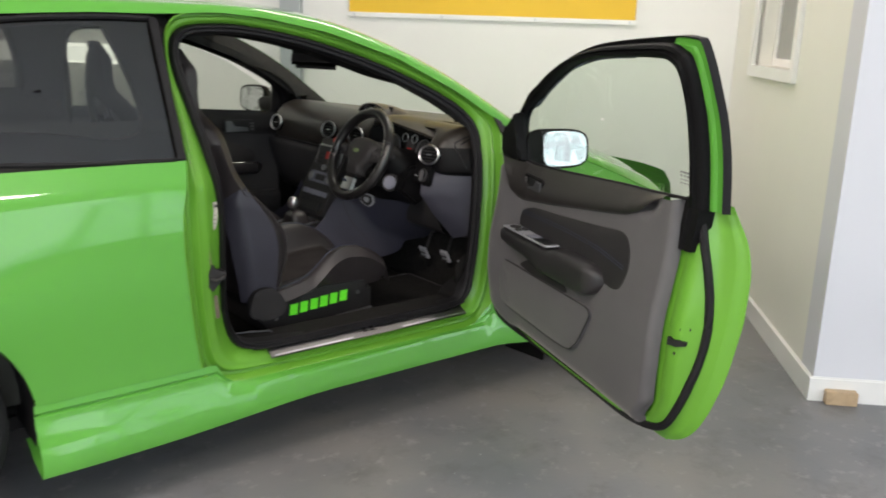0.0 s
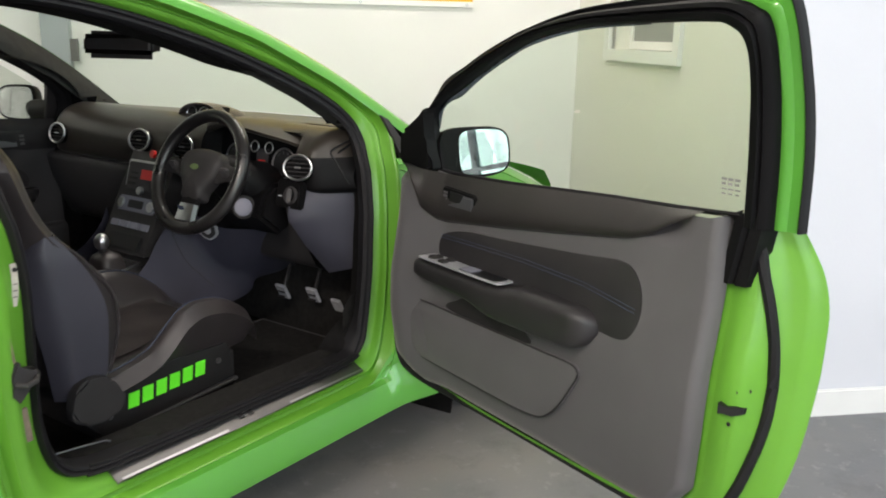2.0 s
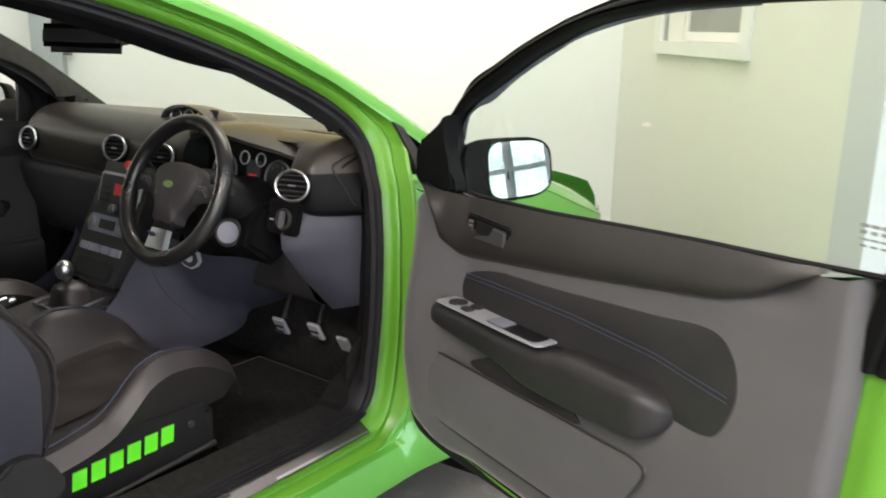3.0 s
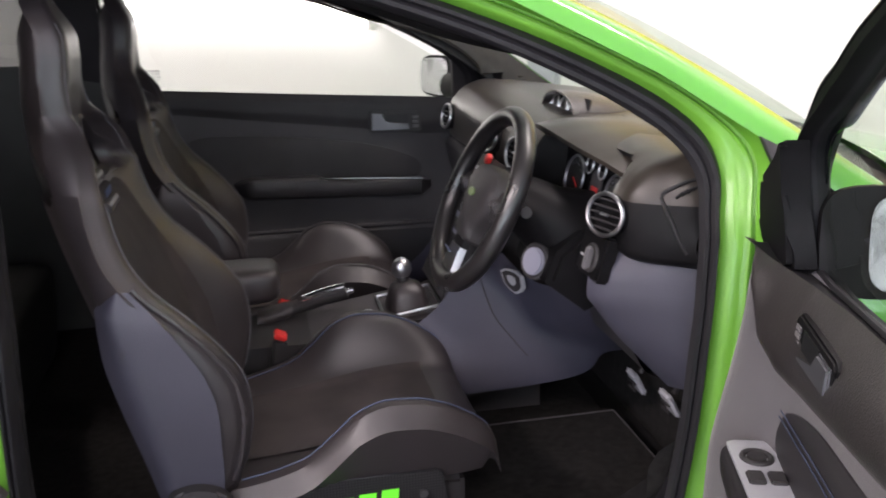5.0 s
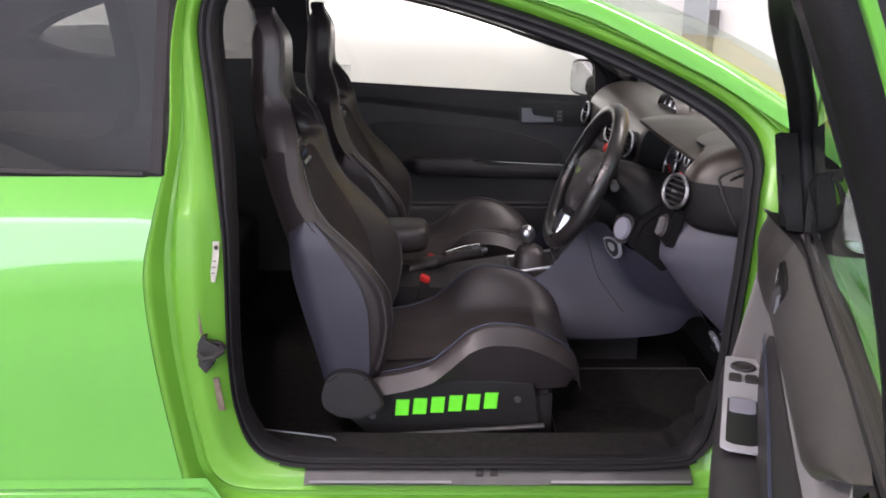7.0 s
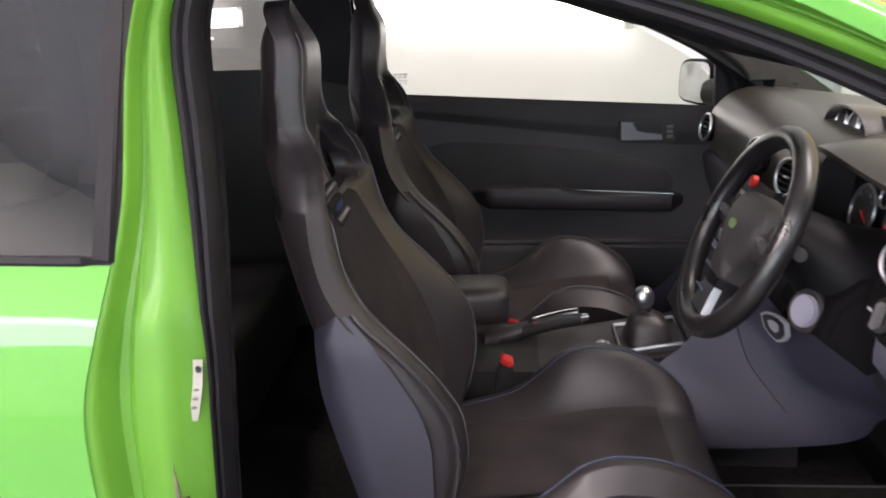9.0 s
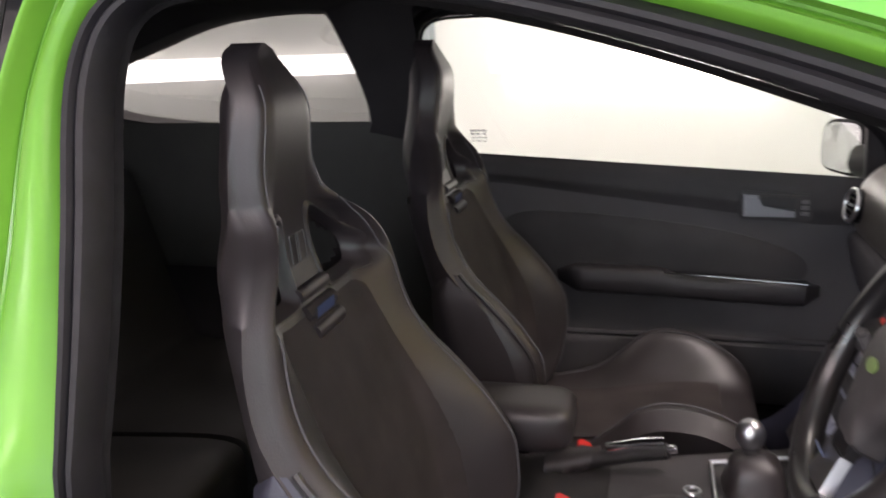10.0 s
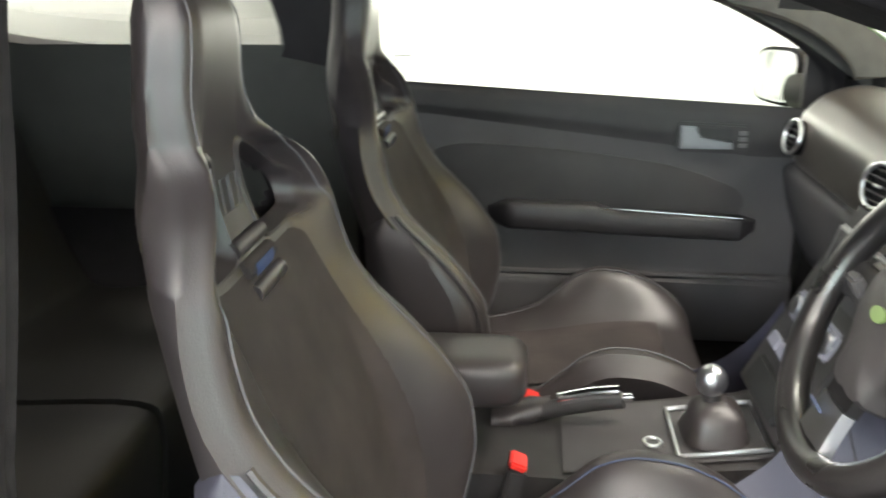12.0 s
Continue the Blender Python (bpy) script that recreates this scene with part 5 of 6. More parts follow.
def l_arm(x):
    zt = lerp((-0.665, -0.62, -0.40, -0.38, -0.08, -0.045), (.722, .740, .736, .722, .712, .700), x)
    zb = lerp((-0.665, -0.62, -0.40, -0.08, -0.045), (.690, .672, .664, .655, .672), x)
    d = lerp((-0.665, -0.62, -0.40, -0.08, -0.045), (.012, .052, .050, .046, .012), x)
    y1, y0 = card_y(x, .7) - d, card_y(x, .7) + 0.02
    f = lambda q: math.copysign(abs(q) ** 0.45, q)
    return [Vector((x, (y0 + y1) / 2 + (y0 - y1) / 2 * f(math.cos(2 * math.pi * k / 16)), (zt + zb) / 2 + (zt - zb) / 2 * f(math.sin(2 * math.pi * k / 16)))) for k in range(16)]


part("armrest", loft([l_arm(float(x)) for x in list(np.linspace(-.668, -.60, 5)) + list(np.linspace(-.55, -.10, 14)) + list(np.linspace(-.08, -.042, 4))], True, True), DOORLEATHER, pdoor, "black door pull and armrest")
part("bright_strip", tube([(x, card_y(x, .7) - 0.050, lerp((-.405, -.078), (.732, .714), x)) for x in np.linspace(-.405, -.078, 12)], 0.002, 6), CHROME, pdoor)
part("handle_bezel", plate([(-.236, .868), (-.236, .920), (-.228, .928), (-.080, .922), (-.070, .912), (-.070, .864), (-.080, .856), (-.228, .860)], lambda a, b, k: lpt(a, b, 0.022 - k), 0.016, 0.004), DARK, pdoor)
# the cup behind the grip is flat, its shade a near-black plate
part("handle_cup_shade", plate([(-.186, .876), (-.186, .916), (-.112, .914), (-.112, .876)], lambda a, b, k: lpt(a, b, 0.0235 - k), 0.006, 0.001), node_mat("handle_recess_shade", (0.004, 0.004, 0.004), 0.6), pdoor)
part("inner_handle", plate([(-.228, .868), (-.228, .920), (-.192, .918), (-.186, .890), (-.112, .886), (-.110, .868)], lambda a, b, k: lpt(a, b, 0.030 - k), 0.012, 0.004), HANDLEGREY, pdoor, "silver inner door handle")
for k in range(3):
    part("lock_button", box(lpt(-.088, .876 + .014 * k, 0.022), (0.018, 0.006, 0.009), 0.001), GREYTRIM, pdoor)
part("pocket_lip", tube([lpt(x, 0.562, 0.006) for x in np.linspace(-0.95, 0.03, 20)], 0.008, 8), CHARCOAL, pdoor)
part("mirror_sail", plate([(.05, .945), (.20, .94), (.21, 1.00), (.12, 1.075), (.02, 1.125), (.035, 1.06)], lambda a, b, k: side_pt(a, b, 0.045 - k, 1), 0.02, 0.004), DARK, pdoor)
_m, _gl, _ar = door_mirror("door_mirror", (0.022, 0.940, 1.010), (-0.4, 1, 0), (-1, -0.50, 0.06), 0.165, 0.140, 0.10, pdoor, (0.10, 0.80, 0.985))
part("mirror_arm", _ar, DARK, pdoor)
_q = link_bm("mirror_glass", _gl, MIRROR)
_q.parent = pdoor

# ---- front seats ----
SZ = (.47, .55, .62, .68, .74, .80, .85, .90, .95, 1.00, 1.045, 1.07, 1.09, 1.115, 1.16, 1.20, 1.235, 1.258, 1.276, 1.288, 1.297)
SW = (.236, .248, .257, .262, .264, .265, .265, .264, .259, .240, .196, .156, .124, .102, .089, .084, .075, .064, .050, .035, .010)
SC = (-.700, -.715, -.730, -.744, -.761, -.784, -.805, -.828, -.854, -.876, -.888, -.890, -.889, -.884, -.876, -.872, -.871, -.876, -.885, -.894, -.906)
SB = (-.668, -.642, -.632, -.638, -.672, -.724, -.774, -.805, -.820, -.828, -.838, -.850, -.864, -.876, -.875, -.872, -.871, -.876, -.885, -.894, -.906)
SR = (-.800, -.825, -.845, -.862, -.881, -.900, -.915, -.930, -.942, -.953, -.960, -.962, -.962, -.962, -.958, -.954, -.950, -.945, -.938, -.930, -.920)


def sw_at(z):
    """Half the backrest's width at height z; the head has a rounded top."""
    return curve(SZ, SW, z)


def back_y(s, z, yc):
    """The y of the backrest at s across and height z: the outer shoulder is slimmer, the head stands a little outward."""
    o = -1 if yc < 0 else 1
    slim = 1 - 0.08 * smooth(0.82, 0.98, z) * (1 - smooth(1.07, 1.13, z)) if s * o > 0 else 1.0
    return yc + o * 0.022 * smooth(1.06, 1.16, z) + s * sw_at(z) * slim


def back_front(s, z):
    """The x of the backrest's front at s (-1 to 1 across) and height z."""
    xc, xb = curve(SZ, SC, min(z, 1.20)) - 0.030 * smooth(1.22, 1.30, z), curve(SZ, SB, min(z, 1.20)) - 0.030 * smooth(1.22, 1.30, z)
    k = smooth(0.96, 1.0, z) * (1 - smooth(1.07, 1.10, z))
    return xc + (xb - xc) * smooth(0.46 + 0.26 * k, 0.86 + 0.05 * k, abs(s)) - 0.030 * smooth(0.86, 1.0, abs(s)) ** 2 - 0.008 * smooth(0.52, 1.0, abs(s)) ** 1.3 * smooth(1.09, 1.16, z)


HOLE = [(v.x, v.y) for v in spline([(.056, .986, 0), (.051, 1.000, 0), (.047, 1.040, 0), (.046, 1.068, 0), (.051, 1.080, 0), (.064, 1.080, 0), (.105, 1.060, 0), (.150, 1.034, 0), (.170, 1.019, 0), (.175, 1.004, 0), (.171, .988, 0), (.158, .981, 0), (.10, .980, 0), (.066, .981, 0)], 44, True)]
hole_c = (sum(p[0] for p in HOLE) / 44, sum(p[1] for p in HOLE) / 44)


def hole_rim(sg, yc):
    """The moulded rim of a belt opening."""
    rings = []
    for k, d in ((.92, -.016), (1.0, -.008), (1.03, .001), (1.08, .004), (1.16, .003), (1.26, -.004)):
        r = []
        for a, b in HOLE:
            y, z = hole_c[0] + (a - hole_c[0]) * k, hole_c[1] + (b - hole_c[1]) * k
            s = sg * y / sw_at(z)
            r.append(Vector((back_front(s, z) + d, back_y(s, z, yc), z)))
        rings.append(r)
    return loft(rings, True, False)


NFR, NBK = 61, 40


def back_ring(z, yc):
    w, xr = sw_at(z), curve(SZ, SR, min(z, 1.20)) + 0.022 * smooth(1.22, 1.30, z)
    r = []
    for k in range(NFR):
        s = -1 + 2 * k / (NFR - 1)
        s = math.copysign(abs(s) ** 0.85, s)
        r.append(Vector((back_front(s, z), back_y(s, z, yc), z)))
    for k in range(NBK):
        s = 1 - 2 * (k + 0.5) / NBK
        r.append(Vector((xr + curve((.47, .8, .92, 1.0, 1.1, 1.3), (.05, .065, .062, .058, .052, .03), z) * abs(s) ** 2.4, back_y(s * curve((.47, .80, .92, 1.0, 1.05, 1.10, 1.15, 1.3), (.95, .90, .85, .85, .95, 1.10, 1.06, .94), z), z, yc), z)))
    return r


def seat_back(yc):
    zs = list(np.linspace(.47, .96, 22)) + list(np.linspace(.970, 1.12, 26)) + list(np.linspace(1.135, 1.255, 9)) + [1.264, 1.272, 1.279, 1.285, 1.290, 1.294, 1.2965, 1.298]
    bm = loft([back_ring(float(z), yc) for z in zs], True, True)
    # two openings below the head for harness belts; their moulded rims are parts of their own
    for sg in (-1, 1):
        ol = [(hole_c[0] + (a - hole_c[0]) * 1.14, hole_c[1] + (b - hole_c[1]) * 1.14) for a, b in HOLE]

        def within(p):
            q = False
            j = len(ol) - 1
            for i in range(len(ol)):
                if (ol[i][1] > p[1]) != (ol[j][1] > p[1]) and p[0] < (ol[j][0] - ol[i][0]) * (p[1] - ol[i][1]) / (ol[j][1] - ol[i][1]) + ol[i][0]:
                    q = not q
                j = i
            return q

        def inside(f):
            c = f.calc_center_median()
            k = (back_y(sg, c.z, yc) - back_y(0, c.z, yc)) / sw_at(c.z)
            return within(((c.y - back_y(0, c.z, yc)) / k, c.z))
        bmesh.ops.delete(bm, geom=[f for f in bm.faces if inside(f)], context="FACES")
    return bm


CX = (-.74, -.70, -.645, -.55, -.50, -.449, -.40, -.35, -.30, -.261, -.225, -.205, -.198)
CB = (.470, .474, .484, .512, .552, .596, .610, .606, .590, .568, .540, .510, .480)
CC = (.470, .470, .472, .478, .482, .488, .496, .502, .506, .506, .498, .484, .470)
CW = (.235, .245, .255, .262, .264, .265, .265, .263, .260, .255, .246, .236, .228)


def cush_top(s, x):
    zc, zb = curve(CX, CC, x), curve(CX, CB, x)
    return zc + (zb - zc) * smooth(0.42, 0.84, abs(s)) - 0.035 * smooth(0.84, 1.0, abs(s)) ** 2


def seat_cushion(yc):
    rings = []
    for x in list(np.linspace(-.74, -.24, 26)) + [-.228, -.218, -.210, -.203, -.198]:
        x = float(x)
        w = curve(CX, CW, x)
        r = []
        for k in range(33):
            s = -1 + 2 * k / 32
            s = math.copysign(abs(s) ** 0.85, s)
            r.append(Vector((x, yc + s * w, cush_top(s, x))))
        for k in range(7):
            s = 1 - 2 * (k + 0.5) / 7
            r.append(Vector((x, yc + s * w * 0.97, 0.445 if x < -0.22 else 0.46)))
        rings.append(r)
    return loft(rings, True, True)


def front_seat(yc, driver):
    o = -1 if driver else 1
    seat = part("front_seat", seat_cushion(yc), LEATHER, car, "black leather bucket seat with deep side bolsters and tall head support")
    part("backrest", seat_back(yc), LEATHER, seat, sharp=80)
    part("seat_insert", grid(lambda u, v: (lambda x, s: Vector((x, yc + s * curve(CX, CW, x), cush_top(s, x) + 0.004)))(-.70 + .42 * u, -.50 + 1.0 * v), 20, 20), SUEDE, seat, "dark fabric seat centre")

    def ins(u, v):
        z = 0.50 + 0.468 * u
        s = (-.62 + 1.24 * v) * (1 - 0.04 * smooth(0.70, 0.9, u) - 0.08 * smooth(0.95, 1.0, u) ** 2)
        return Vector((back_front(s, z) + 0.004 * (1 - abs(2 * v - 1) ** 24) * (1 - abs(2 * u - 1) ** 24) - 0.001, back_y(s, z, yc), z))

    part("back_insert", grid(ins, 30, 24), SUEDE, seat, "dark fabric backrest centre")
    for sg in (-1, 1):
        # stitched seams along the bolster ridges
        part("seam", tube([Vector((back_front(.84 * sg, z) + 0.001, back_y(sg * .84, z, yc), z)) for z in np.linspace(.52, 1.09, 50)], 0.0018, 5), GREYTHREAD, seat)
        part("piping", tube([Vector((back_front(.95 * sg, z) + 0.002, back_y(sg * .955, z, yc), z)) for z in np.linspace(.50, .86, 36)], 0.0045, 6), LEATHER, seat)
        part("seam", tube([Vector((x, yc + sg * .80 * curve(CX, CW, x), cush_top(.80, x) + 0.001)) for x in np.linspace(-.66, -.215, 40)], 0.0018, 5), BLUETHREAD if driver else GREYTHREAD, seat)
        # slate side shell

        def shell(u, v, sg=sg):
            z = 0.455 + 0.405 * u
            xf = curve((.45, .55, .64, .70, .76, .82, .86), (-.690, -.684, -.684, -.696, -.726, -.766, -.800), z)
            xr = curve((.45, .55, .65, .75, .82, .86), (-.795, -.815, -.838, -.856, -.858, -.826), z)
            x = xf + (xr - xf) * v
            return Vector((x, yc + sg * (sw_at(max(.47, z)) + 0.006 - 0.055 * smooth(0.55, 1.15, v) ** 1.5 - 0.012 * smooth(0.15, 0.0, 1 - u) * 1.0), z))

        part("side_shell", grid(shell, 22, 14), GREYSHELL if sg == o else LEATHER, seat, "slate grey side shell" if sg == o else "")
        part("hinge_cover", plate([(-.792, .425), (-.790, .470), (-.768, .503), (-.730, .512), (-.692, .498), (-.668, .462), (-.655, .425), (-.690, .400), (-.76, .402)], lambda a, b, k, sg=sg: Vector((a, yc + sg * (.272 - k), b)), 0.03, 0.007, 36, True), DARK, seat)
        part("belt_guide", hole_rim(sg, yc), LEATHER, seat)
    # strap pad with a blue woven mark, and the stitched emblem as plain bars
    for k in range(3):
        part("strap_pad", tube([Vector((back_front(0, .945 + .023 * k) + 0.000, yc + y, .940 + .023 * k)) for y in np.linspace(-.046, .046, 8)], 0.011, 10), LEATHER if k != 1 else SUEDE, seat)
    part("blue_mark", grid(lambda u, v: Vector((back_front(0, .968) + 0.0115 + .0008 * math.sin(math.pi * u), yc - .030 + .060 * v, .955 + .015 * u)), 4, 2), node_mat("blue_weave", (0.018, 0.035, 0.10), 0.7, var=0.2, scale=200), seat)
    for k, (a, b) in enumerate(((-.024, -.005), (.001, .022))):
        q = [(a, 1.022), (b, 1.022), (b + .006, 1.058), (a + .006, 1.058)]
        part("stitched_emblem", tube([Vector((back_front(0, z) + 0.001, yc + y, z)) for y, z in q], 0.0010, 5, True, up=(1, 0, 0)), GREYTHREAD, seat)
    for s_ in (-1, 1):
        part("head_seam", tube([Vector((back_front(.80, z) + 0.0004, back_y(s_ * .80, z, yc), z)) for z in np.linspace(1.11, 1.25, 20)], 0.0011, 5), GREYTHREAD, seat)
    # base with a carbon side panel
    part("seat_base", box((-.48, yc, .375), (.44, .42, .12), 0.01), DARK, seat)
    side = part("side_panel", plate([(-.750, .392), (-.699, .340), (-.643, .332), (-.292, .367), (-.308, .464), (-.321, .471), (-.50, .474), (-.653, .456)], lambda a, b, k: Vector((a, yc + o * (.235 - k), b)), 0.012, 0.002), CARBON, seat, "carbon weave side panel")
    part("rail", tube([(-.70, yc + o * .232, .330), (-.28, yc + o * .232, .357)], 0.007, 8), STEEL, seat)
    part("rail", tube([(-.72, yc - o * .20, .318), (-.22, yc - o * .20, .318)], 0.012, 8), STEEL, seat)
    for x, z in ((-.682, .404), (-.345, .446)):
        part("bolt", disc((x, yc + o * .237, z - .018), (0, o, 0), 0.008, 0.008, 12, 0.001), STEEL, seat)
    if driver:
        # the lettering stands as plain lime bars
        for k in range(6):
            x0 = -.630 + .0412 * k
            z0 = .387 + .0035 * k
            w = .031
            part("lime_bar", plate([(x0, z0), (x0 + w, z0), (x0 + w + .004, z0 + .040), (x0 + .004, z0 + .040)], lambda a, b, k_: Vector((a, yc - .2385 + k_, b)), 0.003, 0.001), LIME, seat, "lime green raised bar")
    return seat


front_seat(-0.398, True)
front_seat(0.395, False)

# belt rail on the inner sill
part("belt_rail", tube([(-.935, -.733, .392), (-.928, -.735, .406), (-.84, -.740, .399), (-.765, -.745, .391), (-.755, -.745, .384)], 0.0022, 8), HANDLEGREY, car, "bare steel rod of the seat belt")
# seat belt buckles
for _x, _y, _z in ((-.578, -.112, .535), (-.56, .105, .53)):
    bk = part("belt_buckle", box((_x, _y, _z - .035), (.030, .045, .085), 0.006, Matrix.Rotation(radians(12), 4, "Y")), DARK, car)
    part("red_button", box((_x + .008, _y, _z + .010), (.028, .040, .012), 0.003, Matrix.Rotation(radians(22), 4, "Y")), RED, bk)

# ---- dashboard ----
def foot_x(y):
    return 0.385 + 0.25 * (1 - min(1, abs(y) / 0.775) ** 2)


def dash_profile(y):
    k = smooth(0.55, 0.72, abs(y))
    f = (foot_x(y) - 0.02) * (1 - 0.55 * smooth(0.66, 0.765, abs(y)))
    c = math.exp(-(y / 0.16) ** 2)
    end = 0.115 * smooth(0.648, 0.735, abs(y)) + 0.05 * smooth(0.70, 0.76, abs(y))
    rec = 0.105 * smooth(-.592, -.545, y) * (1 - smooth(-.205, -.165, y))
    return [(f, 0.988), (0.5 * f + 0.09, 1.006 + 0.008 * c), (0.17, 1.022), (0.11 + end, 1.024), (0.055 + end, 1.006), (0.020 + end + rec, 0.975), (0.006 + end * 0.8 + rec, 0.945), (0.002 + end * 0.6 + rec, 0.90), (0.006 + end * 0.58 + rec * .6, 0.862), (0.018 + end * 0.62, 0.848), (0.034 + end * 0.62, 0.842)]


def dash_low(y):
    return [(0.034, 0.838), (0.016, 0.828), (0.014, 0.80), (0.036, 0.72), (0.075, 0.63), (0.12, 0.58), (0.25, 0.55)]


def dash_sheet(prof, y0, y1, n):
    rings = []
    for k in range(n + 1):
        y = y0 + (y1 - y0) * k / n
        p = [(v.x, v.y) for v in spline([(a, b, 0) for a, b in prof(y)], 40)]
        rings.append([(a, math.copysign(min(abs(y), side_w(b) - (0.112 if y < 0 else 0.098)), y), b) for a, b in p])
    return loft(rings, False, False)


dash = part("dashboard", dash_sheet(dash_profile, -0.748, 0.74, 90), DASHTOP, car, "soft black dashboard with silver ringed air vents")
# near black for the shade on the lower end and in the instrument recess
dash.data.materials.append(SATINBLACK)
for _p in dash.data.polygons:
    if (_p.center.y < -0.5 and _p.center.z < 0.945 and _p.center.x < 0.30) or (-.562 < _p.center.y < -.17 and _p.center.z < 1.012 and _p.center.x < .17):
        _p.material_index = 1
part("glovebox", dash_sheet(dash_low, 0.14, 0.74, 20), CHARCOAL, dash, "dark grey glovebox lid")
part("lower_fascia", dash_sheet(dash_low, -0.585, -0.10, 20), DARK, dash)
part("groove", tube([(0.030, y, 0.838) for y in np.linspace(0.13, 0.71, 12)], 0.006, 6), DARK, dash)
# driver side end: slate lower panel, end cap and small vent
def knee_end(u, v):
    xi = lerp((0, .12, .3, .6, 1), (.002, -.030, -.035, .030, .140), u)
    return Vector((xi + (.165 - xi) * (1 - v) ** 1.7, -.740 + .142 * v, .851 * (1 - u) + (.565 + .045 * (1 - v)) * u))


part("knee_end", merge(grid(knee_end, 16, 12), grid(lambda u, v: knee_end(u, 1) + Vector((.16 * v, .004 * v, 0)), 16, 3), grid(lambda u, v: knee_end(0, u) + Vector((.10 * v, 0, .002 * v)), 12, 3)), BLUETRIM, dash, "slate grey plastic lower dash panel")
part("dash_end", plate([(.28, 1.005), (.23, 1.008), (.185, .985), (.170, .94), (.165, .90), (.165, .862), (.26, .860)], lambda a, b, k: Vector((a, -(side_w(b) - 0.109) + k, b)), 0.012, 0.003), SATINBLACK, dash)
def dash_x(y, z):
    p = spline([(a, b, 0) for a, b in dash_profile(y)], 60)
    q = sorted((v.y, v.x) for v in p[12:])
    return lerp([c[0] for c in q], [c[1] for c in q], z)


SEAM = ((-.706, .996), (-.697, .988), (-.690, .976), (-.687, .963), (-.698, .942), (-.715, .910), (-.732, .872))
part("end_seam", tube([Vector((dash_x(v.x, v.y) - 0.001, v.x, v.y)) for v in spline([(y, z, 0) for y, z in SEAM], 26)], 0.0032, 6), node_mat("seam_black", (0.004, 0.004, 0.004), 0.7), dash)
part("top_seam", tube([(lerp((-.66, -.55, -.2), (.165, .175, .20), y), y, lerp((-.66, -.2), (1.0225, 1.0225), y)) for y in np.linspace(-.63, -.2, 14)], 0.0016, 5), DARK, dash)
for k in range(5):
    part("demister_slot", tube([(dash_x(-.699 - .002 * k, .960 + .0045 * k + .010 * t) - .001, -.699 - .002 * k - .003 * t, .960 + .0045 * k + .010 * t) for t in (0, .5, 1)], 0.0026, 6), SATINBLACK, dash)


def air_vent(y, z, x, ang, rx=0.045, rz=0.036):
    """An oval air vent that looks back and ang to the side."""
    ax = Vector((-1, ang, 0.22)).normalized()
    e1 = Vector((0, 0, 1)).cross(ax).normalized()
    e2 = ax.cross(e1)
    c = Vector((x, y, z))
    oval = lambda k, d: [c + ax * d + e1 * (rx * k * math.cos(t)) + e2 * (rz * k * math.sin(t)) for t in np.linspace(0, 2 * math.pi, 36, endpoint=False)]
    part("air_vent", loft([oval(1.02, -.03), oval(1.02, .006), oval(.93, .008), oval(.90, -.004), oval(.3, -.006)], True, True), SATINBLACK, dash)
    part("vent_ring", tube(oval(1.0, .008), 0.0040, 8, True, up=tuple(ax)), SILVER, dash)
    for k in range(-2, 3):
        h = rx * math.sqrt(max(0.0, 0.86 - (k * 0.0125 / rz) ** 2))
        part("vent_slat", tube([c + ax * .004 + e2 * (k * .0125) + e1 * q for q in (-h, 0, h)], 0.0022, 6), DARK, dash)
    part("vent_tab", tube([c + ax * .009 - e1 * .009, c + ax * .009 + e1 * .009], 0.0028, 6), SATIN, dash)


air_vent(-.62, .918, -.008, -.30)
air_vent(.62, .918, -.004, -.05)
air_vent(.118, .935, -.010, -.15)
air_vent(-.105, .932, -.010, -.15)

# instrument hood and cluster
def brow(u, y, drop=0.0):
    """The brow over the instruments: u from its root on the dash top to its lip."""
    lx = curve((-.60, -.54, -.47, -.40, -.33, -.26, -.20, -.15), (.044, .022, .000, -.020, -.030, -.020, .010, .060), y)
    lz = curve((-.60, -.54, -.47, -.40, -.33, -.26, -.20, -.15), (.986, .992, 1.005, 1.020, 1.030, 1.024, 1.008, .985), y)
    e = smooth(-.60, -.52, y) * (1 - smooth(-.20, -.15, y))
    cx, cz = lx + 0.075, lz + 0.002 + 0.018 * e
    p, q, r = (1 - u) ** 2, 2 * u * (1 - u), u * u
    return Vector((.215 * p + cx * q + lx * r, y, 1.0225 * p + cz * q + lz * r - drop - 0.010 * (1 - e)))


